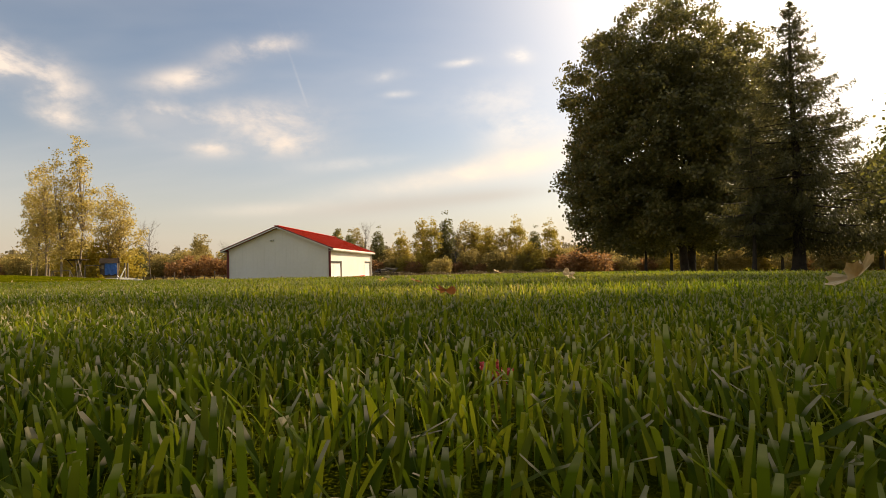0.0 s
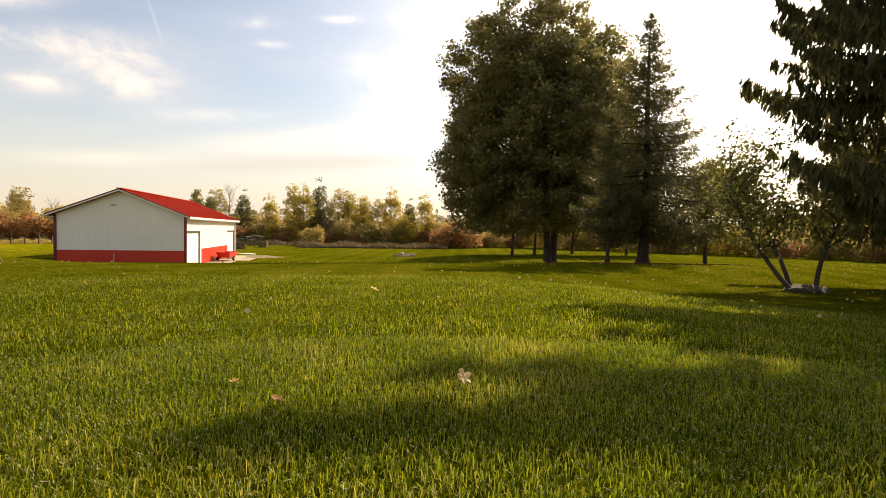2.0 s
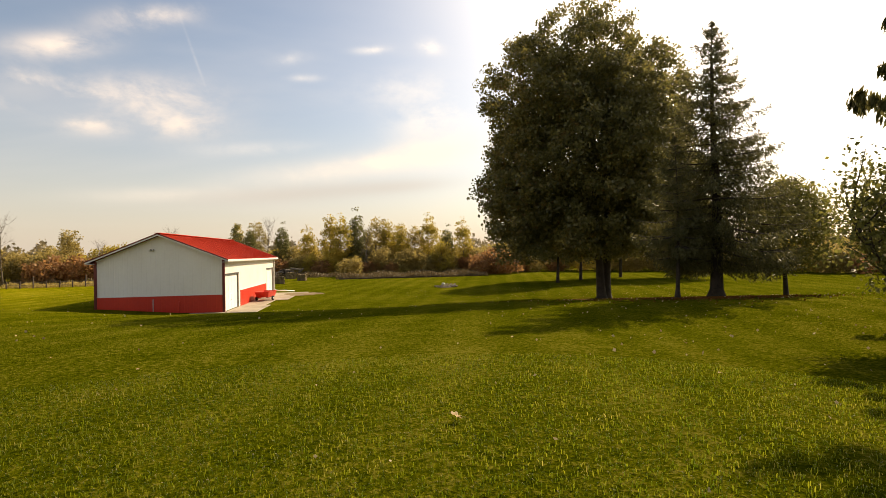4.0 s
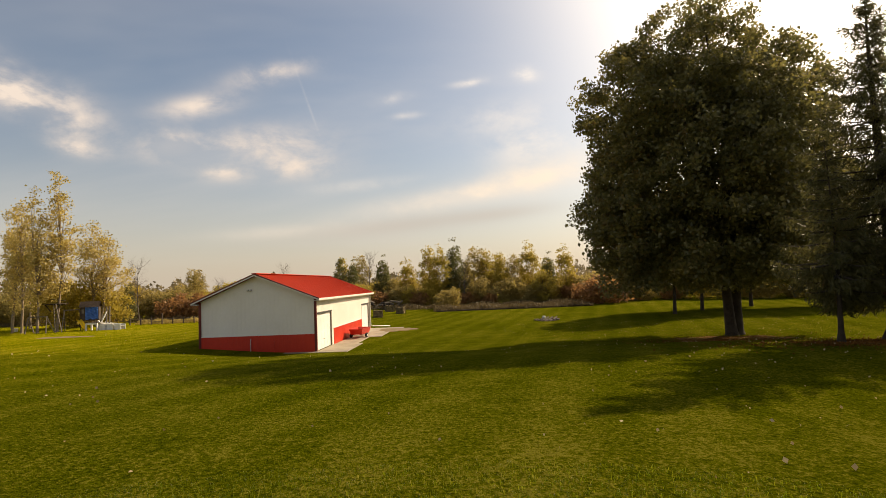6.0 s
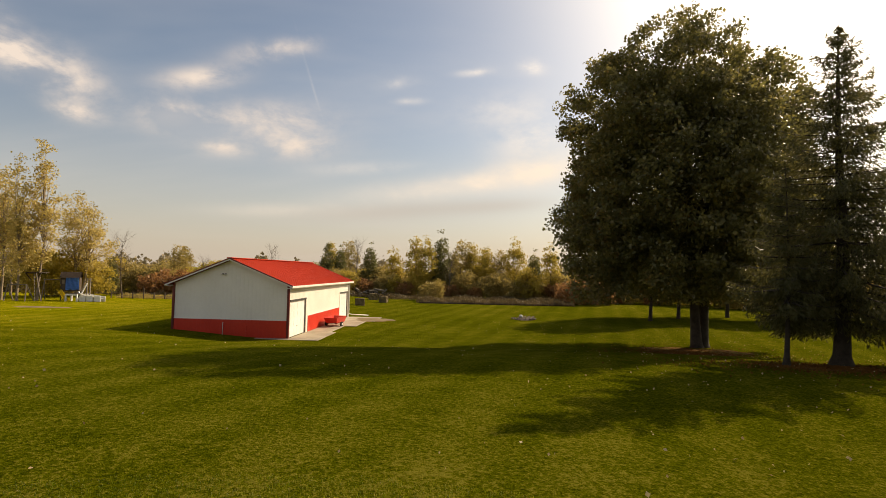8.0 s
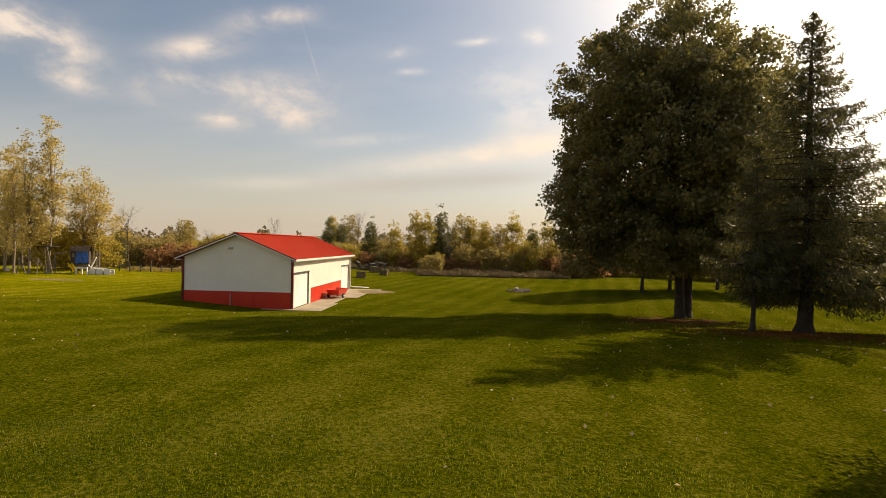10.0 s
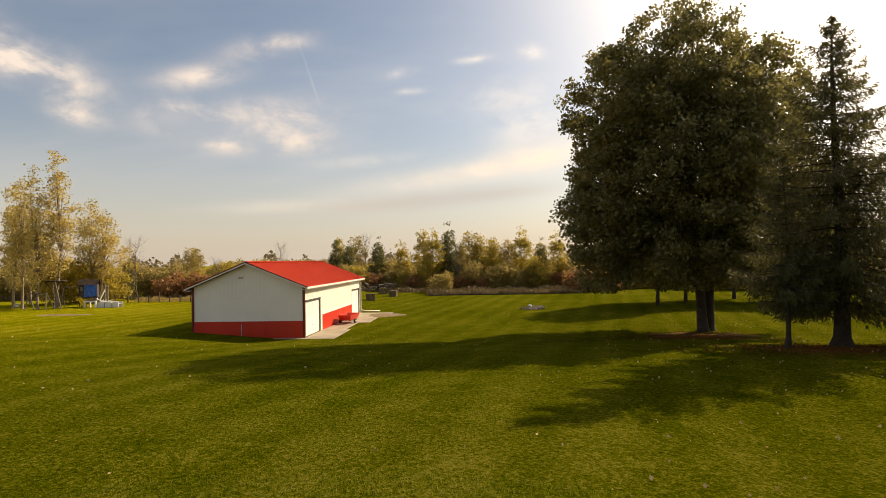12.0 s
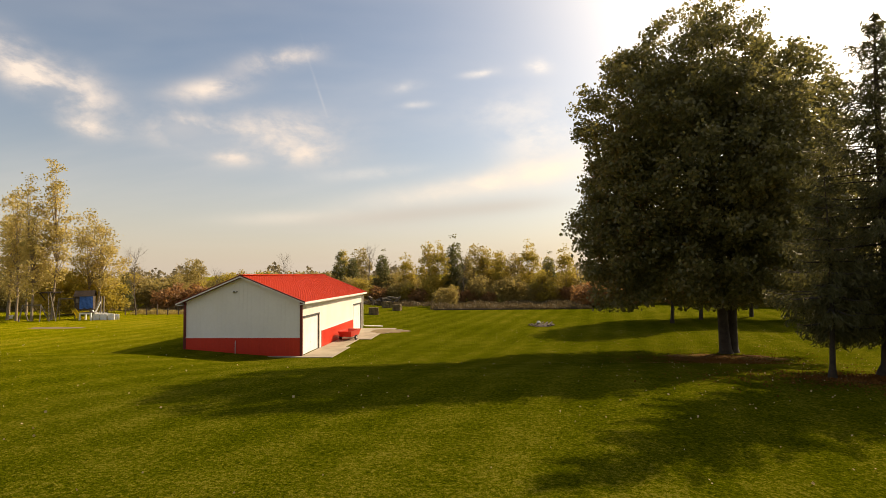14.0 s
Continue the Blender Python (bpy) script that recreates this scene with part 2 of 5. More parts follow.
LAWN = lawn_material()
BLADE = blade_material()
MAPLE = foliage("maple_leaf", [(0.0, (0.08, 0.078, 0.026)), (0.45, (0.165, 0.153, 0.048)), (0.8, (0.27, 0.225, 0.068)), (1.0, (0.43, 0.30, 0.09))], light=0.5, rough=0.38, patch=0.25, gloss=0.5)
NEEDLE = foliage("spruce_needle", [(0.0, (0.056, 0.056, 0.018)), (0.5, (0.105, 0.101, 0.034)), (1.0, (0.196, 0.161, 0.056))], light=0.4, patch=0.5)
GOLD = foliage("poplar_leaf", [(0.0, (0.34, 0.28, 0.09)), (0.5, (0.52, 0.41, 0.14)), (1.0, (0.68, 0.52, 0.2))], light=0.56, patch=0.2)
OLIVE = foliage("hedge_leaf", [(0.0, (0.19, 0.158, 0.052)), (0.5, (0.36, 0.28, 0.085)), (1.0, (0.54, 0.39, 0.125))], light=0.52, patch=0.25)
YELLOW = foliage("yellow_leaf", [(0.0, (0.26, 0.215, 0.04)), (0.5, (0.44, 0.34, 0.058)), (1.0, (0.6, 0.44, 0.075))], light=0.52, patch=0.25)
RUST = foliage("rust_leaf", [(0.0, (0.176, 0.099, 0.042)), (0.5, (0.319, 0.165, 0.064)), (1.0, (0.462, 0.253, 0.088))], light=0.52, patch=0.3)
DEEP = foliage("conifer_leaf", [(0.0, (0.090, 0.096, 0.029)), (0.5, (0.168, 0.162, 0.050)), (1.0, (0.288, 0.240, 0.072))], light=0.35, patch=0.4)
APPLE = foliage("crab_leaf", [(0.0, (0.08, 0.085, 0.02)), (0.5, (0.16, 0.155, 0.036)), (1.0, (0.28, 0.235, 0.06))], light=0.5, patch=0.6)
FALLEN = foliage("fallen_leaf", [(0.0, (0.26, 0.16, 0.07)), (0.5, (0.45, 0.34, 0.18)), (1.0, (0.66, 0.56, 0.36))], light=0.15, rough=0.8, patch=0.6, gloss=0.1)
BARK = surface("bark", (0.024, 0.018, 0.012), (0.068, 0.052, 0.036), scale=3, fine=18, rough=0.95, bump=0.9)
PALE_BARK = surface("pale_bark", (0.15, 0.115, 0.08), (0.33, 0.26, 0.185), scale=3, fine=14, rough=0.9, bump=0.5)
TWIG = surface("twig", (0.09, 0.07, 0.055), (0.2, 0.165, 0.13), scale=3, fine=14, rough=0.95, bump=0.3)
WHITE_STEEL = surface("white_steel", (0.72, 0.69, 0.62), (0.80, 0.775, 0.71), scale=0.5, fine=7, rough=0.45, bump=0.03)
RED_STEEL = surface("red_steel", (0.50, 0.026, 0.012), (0.62, 0.04, 0.018), scale=0.5, fine=9, rough=0.4, bump=0.03)
ROOF_RED = surface("red_roof_steel", (0.41, 0.03, 0.009), (0.5, 0.043, 0.013), scale=0.4, fine=9, rough=0.55, bump=0.03, gloss=0.1)
TRIM_DARK = surface("dark_red_trim", (0.10, 0.012, 0.01), (0.17, 0.02, 0.014), scale=1, fine=12, rough=0.45, bump=0.05)
TRIM_WHITE = surface("white_trim", (0.66, 0.63, 0.58), (0.78, 0.75, 0.70), scale=1, fine=15, rough=0.5, bump=0.04)
DOOR_WHITE = surface("door_paint", (0.70, 0.69, 0.66), (0.82, 0.81, 0.79), scale=0.8, fine=10, rough=0.45, bump=0.04)
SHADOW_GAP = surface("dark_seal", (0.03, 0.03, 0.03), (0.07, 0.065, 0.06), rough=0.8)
CONCRETE = surface("concrete", (0.17, 0.13, 0.085), (0.30, 0.25, 0.18), scale=0.7, fine=20, rough=0.9, bump=0.3, c=(0.38, 0.325, 0.25))
DIRT = surface("bare_dirt", (0.11, 0.075, 0.03), (0.21, 0.145, 0.065), scale=1.1, fine=14, rough=0.95, bump=0.6)
LITTER = surface("leaf_litter", (0.055, 0.034, 0.008), (0.12, 0.06, 0.018), scale=0.9, fine=14, rough=0.95, bump=0.8, c=(0.05, 0.062, 0.006), gloss=0.02)
CART_RED = surface("cart_red", (0.48, 0.02, 0.012), (0.62, 0.035, 0.02), scale=2, fine=20, rough=0.35, bump=0.05)
RUBBER = surface("rubber", (0.012, 0.012, 0.012), (0.03, 0.03, 0.03), rough=0.85, bump=0.2)
STEEL = surface("galvanised", (0.35, 0.35, 0.34), (0.52, 0.52, 0.5), rough=0.4, metal=0.7, bump=0.05)
TARP = surface("blue_tarp", (0.05, 0.18, 0.6), (0.11, 0.31, 0.8), scale=2.5, fine=9, rough=0.5, bump=0.5)
YELLOW_PLASTIC = surface("yellow_plastic", (0.62, 0.46, 0.02), (0.74, 0.58, 0.04), rough=0.4, bump=0.03)
WHITE_PLASTIC = surface("white_plastic", (0.66, 0.65, 0.62), (0.8, 0.79, 0.76), rough=0.5, bump=0.05)
DARK_WOOD = surface("dark_wood", (0.03, 0.022, 0.016), (0.085, 0.06, 0.045), scale=2, fine=25, rough=0.85, bump=0.4)
GREY_WOOD = surface("grey_wood", (0.10, 0.085, 0.068), (0.22, 0.185, 0.145), scale=2, fine=25, rough=0.9, bump=0.4)
STONE = surface("field_stone", (0.05, 0.037, 0.026), (0.13, 0.10, 0.075), scale=3, fine=16, rough=0.9, bump=0.5)
PALE_STONE = surface("pale_stone", (0.5, 0.48, 0.44), (0.7, 0.68, 0.64), scale=3, fine=16, rough=0.9, bump=0.4)
STRAW = surface("old_straw", (0.09, 0.065, 0.03), (0.24, 0.18, 0.09), scale=3, fine=30, rough=0.95, bump=0.9)
CARPET = foliage("leaf_carpet", [(0.0, (0.07, 0.03, 0.008)), (0.5, (0.15, 0.066, 0.017)), (1.0, (0.25, 0.12, 0.034))], light=0.1, rough=0.95, patch=0.5, gloss=0.0)
FARWOOD = foliage("far_wood", [(0.0, (0.13, 0.105, 0.06)), (0.5, (0.22, 0.175, 0.095)), (1.0, (0.32, 0.25, 0.13))], light=0.3, patch=0.05)
WEED = foliage("dry_weed", [(0.0, (0.06, 0.045, 0.02)), (0.5, (0.14, 0.10, 0.045)), (1.0, (0.24, 0.18, 0.09))], light=0.3, patch=0.5)
RED_LEAF = surface("red_leaf", (0.42, 0.012, 0.01), (0.62, 0.03, 0.018), scale=20, fine=90, rough=0.45, bump=0.3)
TAN_LEAF = surface("tan_leaf", (0.6, 0.43, 0.2), (0.78, 0.63, 0.38), scale=18, fine=80, rough=0.6, bump=0.3)
BROWN_LEAF = surface("brown_leaf", (0.42, 0.19, 0.07), (0.62, 0.36, 0.18), scale=16, fine=80, rough=0.6, bump=0.4)
FAR_PAINT = surface("far_house_paint", (0.62, 0.6, 0.56), (0.74, 0.72, 0.68), rough=0.7)
FAR_GLASS = surface("far_window", (0.02, 0.025, 0.03), (0.05, 0.055, 0.06), rough=0.1, bump=0)
ASPHALT_ROOF = surface("shingle", (0.05, 0.045, 0.04), (0.11, 0.10, 0.09), rough=0.9, bump=0.4)


# ---- mesh tools ----
def smooth(v):
    v = np.clip(v, 0, 1)
    return v * v * (3 - 2 * v)


def rise(x, y):
    """The lie of the land: a gentle hill under the lawn in front, a low swell by the play area."""
    x, y = np.asarray(x, float), np.asarray(y, float)
    d = np.maximum(-y - 2.0, 0)
    hill = 1.80 * (1 - np.exp(-d / 9.8)) * smooth(d / 3 + 0.35)
    left = 0.45 * smooth((-x - 0.5) / 8)
    bumps = 0.05 * np.sin(x * 0.23 + 1.0) * np.sin(y * 0.19) * smooth((np.hypot(x + 3, y - 6) - 10) / 8) * smooth((np.hypot(x - 9, y + 30) - 5) / 6)
    right = 0.35 * smooth((x - 10.5) / 7) * smooth((-y - 13) / 8)
    return hill * smooth((90 + y) / 30) + left + bumps - right


def rise1(x, y):
    return float(rise(x, y))


def mesh_object(name, verts, faces, material, parent=None, label="", smooth_shade=False):
    me = bpy.data.meshes.new(name)
    me.from_pydata([tuple(v) for v in verts], [], [tuple(f) for f in faces])
    me.materials.append(material)
    if smooth_shade:
        me.shade_smooth()
    ob = new(name, me)
    if parent is not None:
        ob.parent = parent
    if label:
        ob["label"] = label
    return ob


def part(name, bm, material, parent, label=""):
    """One bmesh as one mesh object under a thing or a part."""
    me = bpy.data.meshes.new(name)
    bm.normal_update()
    bm.to_mesh(me)
    bm.free()
    me.materials.append(material)
    ob = new(name, me)
    ob.parent = parent
    if label:
        ob["label"] = label
    return ob


def thing(name, m, label, category, group="", kind=""):
    ob = new(name)
    ob.matrix_basis = m
    ob.empty_display_size = 0.2
    return tagged(ob, label, category, group, kind)


def block(bm, lo, hi, bevel=0.0, m=None):
    """A box from corner lo to corner hi, its edges rounded."""
    lo, hi = Vector(lo), Vector(hi)
    size = hi - lo
    mat = Matrix.Translation((lo + hi) / 2) @ Matrix.Diagonal((*size, 1))
    r = bmesh.ops.create_cube(bm, size=1, matrix=mat if m is None else m @ mat)
    if bevel:
        edges = list({e for v in r["verts"] for e in v.link_edges})
        bmesh.ops.bevel(bm, geom=edges, offset=min(bevel, min(size) * 0.45), segments=2, affect="EDGES", profile=0.6)
    return bm


def boxed(lo, hi, bevel=0.01, m=None):
    return block(bmesh.new(), lo, hi, bevel, m)


def beam(bm, a, b, w, d=None, bevel=0.006):
    """A squared timber from a to b."""
    a, b = Vector(a), Vector(b)
    d = d or w
    q = (b - a).to_track_quat("Z", "Y").to_matrix().to_4x4()
    return block(bm, (-w / 2, -d / 2, 0), (w / 2, d / 2, (b - a).length), bevel, Matrix.Translation(a) @ q)


def tube_data(points, radii, sides=7):
    """Vertices and faces of a round, tapered limb along points."""
    pts = np.asarray(points, float)
    n = len(pts)
    tan = np.gradient(pts, axis=0)
    tan /= np.linalg.norm(tan, axis=1)[:, None] + 1e-9
    ref = np.array([0.31, 0.2, 0.93]) if abs(tan[:, 2]).mean() < 0.8 else np.array([1.0, 0.1, 0.05])
    u = np.cross(tan, ref)
    u /= np.linalg.norm(u, axis=1)[:, None] + 1e-9
    v = np.cross(tan, u)
    ang = np.arange(sides) * 2 * np.pi / sides
    ring = u[:, None] * np.cos(ang)[None, :, None] + v[:, None] * np.sin(ang)[None, :, None]
    verts = (pts[:, None] + ring * np.asarray(radii)[:, None, None]).reshape(-1, 3)
    faces = [(i * sides + j, i * sides + (j + 1) % sides, (i + 1) * sides + (j + 1) % sides, (i + 1) * sides + j) for i in range(n - 1) for j in range(sides)]
    faces.append(tuple(range((n - 1) * sides, n * sides)))
    return verts, faces


def joined(pieces):
    verts, faces, at = [], [], 0
    for v, f in pieces:
        verts.extend(v)
        faces.extend([tuple(i + at for i in g) for g in f])
        at += len(v)
    return verts, faces


def leaf_mesh(name, centres, size, rng, material, stretch=1.5, up=0.0, lean=None):
    """Many small folded leaves, each of two triangles pairs, as one mesh."""
    n = len(centres)
    a = rng.normal(size=(n, 3))
    if lean is not None:
        a = a * 0.5 + lean
    a[:, 2] += up
    a /= np.linalg.norm(a, axis=1)[:, None] + 1e-9
    b = np.cross(a, rng.normal(size=(n, 3)))
    b /= np.linalg.norm(b, axis=1)[:, None] + 1e-9
    c = np.cross(a, b)
    s = np.asarray(size) * rng.uniform(0.6, 1.35, n)
    s = s[:, None]
    base, tip = centres - a * s * stretch * 0.5, centres + a * s * stretch * 0.5
    l, r = centres - b * s * 0.5 + c * s * 0.14, centres + b * s * 0.5 + c * s * 0.14
    verts = np.stack([base, r, tip, l], 1).reshape(-1, 3).astype(np.float32)
    me = bpy.data.meshes.new(name)
    me.vertices.add(4 * n)
    me.vertices.foreach_set("co", verts.ravel())
    me.loops.add(4 * n)
    me.loops.foreach_set("vertex_index", np.arange(4 * n, dtype=np.int32))
    me.polygons.add(n)
    me.polygons.foreach_set("loop_start", np.arange(0, 4 * n, 4, dtype=np.int32))
    me.update(calc_edges=True)
    me.materials.append(material)
    return me


def limb(rng, start, direction, length, radius, steps=6, wander=0.18, lift=0.05):
    pts, d, p = [np.array(start, float)], np.array(direction, float), np.array(start, float)
    d /= np.linalg.norm(d)
    for _ in range(steps):
        d = d + rng.normal(size=3) * wander * 0.5 + np.array([0, 0, lift])
        d /= np.linalg.norm(d)
        p = p + d * length / steps
        pts.append(p.copy())
    return np.array(pts), radius * np.linspace(1, 0.25, steps + 1)


def lobes_points(rng, lobes, clumps, per, spread, hollow=0.45):
    """Leaf places: clumps near the skin of several rounded lobes, leaves gathered round each clump."""
    lobes = np.asarray(lobes, float)
    vol = lobes[:, 3] * lobes[:, 4] * lobes[:, 5]
    pick = rng.choice(len(lobes), clumps, p=vol / vol.sum())
    d = rng.normal(size=(clumps, 3))
    d /= np.linalg.norm(d, axis=1)[:, None]
    r = hollow + (1.06 - hollow) * rng.random(clumps) ** 0.6
    cen = lobes[pick, :3] + d * r[:, None] * lobes[pick, 3:]
    pts = np.repeat(cen, per, axis=0) + np.clip(rng.normal(size=(clumps * per, 3)), -1.7, 1.7) * spread * np.array([1, 1, 0.75])
    return cen, pts


def broadleaf(name, m, label, rng, height, trunk_r, lobes, clumps, per, spread, leaf, leaf_mat, bark, bare=2.0, limbs=14, forks=1, category="tree", group="", splay=0.0, twigs=0):
    """A tree: flared, forking trunk, limbs that reach into the crown, and a crown of many small leaves."""
    top = thing(name, m, label, category, group)
    cen, pts = lobes_points(rng, lobes, clumps, per, spread)
    stems, pieces = [], []
    for k in range(forks):
        ang = 2 * np.pi * k / max(forks, 1) + rng.uniform(0, 1)
        off = np.array([math.cos(ang), math.sin(ang), 0]) * (trunk_r * 0.8 if forks > 1 else 0)
        lean = np.array([math.cos(ang) * splay, math.sin(ang) * splay, 1.0])
        p, r = limb(rng, off * 0.8 + [0, 0, -0.15], lean, height * (0.86 if k == 0 else 0.7), trunk_r * (1 if forks == 1 else 0.72), steps=10, wander=0.06 + splay * 0.12, lift=0.04)
        r = np.maximum(r * np.linspace(1, 0.55, len(r)), 0.012)
        r[0] *= 1.55
        p = np.vstack([p[:1], p[0] + (p[1] - p[0]) * 0.25, p[1:]])
        r = np.r_[r[0], r[0] * 0.68, r[1:]]
        stems.append(p)
        pieces.append(tube_data(p, r, 10))
    trunk = mesh_object("trunk", *joined(pieces), bark, top, smooth_shade=True)
    targets = cen[rng.choice(len(cen), min(limbs + twigs, len(cen)), replace=False)]
    arms = []
    for i, tg in enumerate(targets):
        p = stems[i % len(stems)]
        k = int(np.clip(np.searchsorted(p[:, 2], max(bare * 0.8, tg[2] * 0.55)), 2, len(p) - 2))
        s = p[k]
        mid = (s + tg) / 2 + np.array([0, 0, 0.08 * np.linalg.norm(tg - s)]) + rng.normal(size=3) * 0.15
        w = np.linspace(0, 1, 6)[:, None]
        line = (1 - w) ** 2 * s + 2 * w * (1 - w) * mid + w**2 * tg
        r0 = trunk_r * (0.32 if i < limbs else 0.12)
        arms.append(tube_data(line, np.linspace(r0, max(0.006, r0 * 0.15), 6), 5))
    if arms:
        if limbs > 30:
            for v, f in arms:
                mesh_object("limb", v, f, bark, top, smooth_shade=True)
        else:
            tagged(mesh_object("branchwork", *joined(arms), bark, top, smooth_shade=True), kind="stuff")
    if len(pts):
        crown = new("crown", leaf_mesh("crown", pts, leaf, rng, leaf_mat))
        crown.parent = top
    return top


def spruce(name, m, label, rng, height, spread, trunk_r, bare, droop, group="", tiers=26, thick=1.0, needle=NEEDLE, hang=0.34, size=0.062, whorl=5, curtain=False, skirt=0.55, taper=0.85):
    """A conifer: straight trunk and whorls of boughs that sweep down, hung with twigs."""
    top = thing(name, m, label, "tree", group)
    zs = np.linspace(-0.15, height, 12)
    r = trunk_r * np.linspace(1, 0.05, 12)
    r[0] *= 1.7
    zs = np.insert(zs, 1, 0.35)
    r = np.insert(r, 1, trunk_r)
    sway = np.stack([0.06 * np.sin(zs * 0.6), 0.05 * np.cos(zs * 0.5), zs], 1)
    mesh_object("trunk", *tube_data(sway, r, 10), BARK, top, smooth_shade=True)
    arms, pts, dirs = [], [], []
    for k in range(tiers):
        f = k / (tiers - 1)
        z = bare + (height * 0.985 - bare) * f**0.92
        reach = spread * ((1 - f) ** taper * 0.96 + 0.04) * (skirt + (1 - skirt) * min(1, (f + 0.02) * 9))
        for j in range(int(whorl + 3 * (1 - f))):
            ang = rng.uniform(0, 2 * np.pi)
            ln = reach * rng.uniform(0.62, 1.12)
            w = np.linspace(0, 1, 9)
            fall = -droop * ln * (w**1.4) + 0.22 * ln * w**4 + (0.5 * ln * w * f)
            line = np.stack([np.cos(ang) * ln * w, np.sin(ang) * ln * w, z + fall], 1)
            arms.append(tube_data(line, np.linspace(0.035 * (1 - f) + 0.012, 0.006, 9), 4))
            cnt = int((14 + 110 * ln / 2.5) * thick * (1 - (0.1 if curtain else 0.62) * f))
            u = rng.uniform(0.12, 1.0, cnt)
            base = np.stack([np.interp(u, w, line[:, i]) for i in range(3)], 1)
            side = np.array([-math.sin(ang), math.cos(ang), 0])
            half = (0.09 + 0.2 * ln * (1 - u) ** 0.7 * 0.9) * rng.uniform(-1, 1, cnt)
            if curtain:
                # twigs hang in strands along the bough
                ns = max(6, int(ln * 34))
                at = rng.integers(0, ns, cnt)
                u = rng.uniform(0.1, 1.0, ns)[at]
                base = np.stack([np.interp(u, w, line[:, i]) for i in range(3)], 1) + rng.normal(size=(cnt, 3)) * 0.025
                half = (rng.uniform(-1, 1, ns) * 0.3)[at] * (1.1 - u)
                drop = (rng.uniform(0.12, 1, ns) ** 1.3)[at] * hang * (0.45 + 0.75 * (1 - f)) * (1.15 - 0.7 * u)
                q = base + side * half[:, None]
                q[:, 2] -= np.abs(half) * 0.4 + rng.uniform(0, 1, cnt) * drop
            else:
                q = base + side * half[:, None]
                q[:, 2] -= np.abs(half) * 0.5 + rng.uniform(0, 1, cnt) ** 1.5 * hang * (0.4 + 0.8 * (1 - f))
            pts.append(q)
            if curtain:
                dirs.append(np.stack([np.full(cnt, np.cos(ang) * 0.25), np.full(cnt, np.sin(ang) * 0.25), np.full(cnt, -1.6)], 1))
                continue
            dirs.append(np.stack([np.cos(ang) * 0.5 + side[0] * half, np.sin(ang) * 0.5 + side[1] * half, np.full(cnt, -0.9 + 0.7 * f)], 1))
    tagged(mesh_object("branchwork", *joined(arms), BARK, top), kind="stuff")
    pts, dirs = np.vstack(pts), np.vstack(dirs)
    crown = new("needles", leaf_mesh("needles", pts, size, rng, needle, stretch=4.4, lean=dirs))
    crown.parent = top
    return top


# ---- ground ----
def axis(edges):
    out = []
    for a, b, n in edges:
        out.extend(np.linspace(a, b, n, endpoint=False))
    return np.array(out + [edges[-1][1]])


def build_ground():
    xs = axis([(-1500, -120, 12), (-120, -40, 20), (-40, 40, 134), (40, 120, 20), (120, 1500, 12)])
    ys = axis([(-1500, -90, 10), (-90, -45, 12), (-45, 45, 150), (45, 140, 24), (140, 2500, 14)])
    X, Y = np.meshgrid(xs, ys)
    Z = rise(X, Y)
    nx = len(xs)
    idx = np.arange(len(xs) * len(ys)).reshape(len(ys), nx)
    faces = np.stack([idx[:-1, :-1], idx[:-1, 1:], idx[1:, 1:], idx[1:, :-1]], -1).reshape(-1, 4)
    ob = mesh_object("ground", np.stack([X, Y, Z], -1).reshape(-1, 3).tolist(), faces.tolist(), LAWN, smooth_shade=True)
    tagged(ob, "mown green lawn with mower stripes and a gentle hill", "lawn", kind="structure")


build_ground()


def patch(name, cx, cy, rx, ry, material, label, category, rng, lift=0.012, rings=6, sides=40, turn=0.0):
    """A flat uneven patch lying on the land."""
    verts, faces = [(cx, cy, rise1(cx, cy) + lift)], []
    edge = 1 + 0.18 * np.array([math.sin(3 * a + 1) * 0.6 + math.sin(7 * a + rx) * 0.5 + rng.uniform(-0.5, 0.5) for a in np.arange(sides) * 2 * math.pi / sides])
    for i in range(1, rings + 1):
        for j in range(sides):
            a = 2 * math.pi * j / sides
            u, v = rx * i / rings * edge[j] * math.cos(a), ry * i / rings * edge[j] * math.sin(a)
            x, y = cx + u * math.cos(turn) - v * math.sin(turn), cy + u * math.sin(turn) + v * math.cos(turn)
            verts.append((x, y, rise1(x, y) + lift * (1.0 if i < rings else -1.5)))
    for j in range(sides):
        faces.append((0, 1 + j, 1 + (j + 1) % sides))
        for i in range(rings - 1):
            a, b = 1 + i * sides, 1 + (i + 1) * sides
            faces.append((a + j, b + j, b + (j + 1) % sides, a + (j + 1) % sides))
    ob = mesh_object(name, verts, faces, material, smooth_shade=True)
    return tagged(ob, label, category, kind="structure")


# ---- the barn ----
BW, BL, EAVE, RIDGE = 6.65, 14.2, 3.0, 4.36


def ribbed(holder, material, u0, u1, place, top, low, step=0.24, proud=0.006, wide=0.05):
    """Vertical ribs of sheet steel on a wall, each a piece: place(u, z, out) gives a point."""
    u = u0 + step / 2
    while u < u1 - wide:
        z0, z1 = low(u), top(u)
        if z1 - z0 > 0.05:
            v = [place(u + du, z, o) for z in (z0, z1) for du, o in ((-wide / 2, 0.0), (-wide / 4, proud), (wide / 4, proud), (wide / 2, 0.0))]
            mesh_object("rib", v, [(0, 1, 5, 4), (1, 2, 6, 5), (2, 3, 7, 6), (4, 5, 6, 7), (3, 2, 1, 0)], material, holder)
        u += step


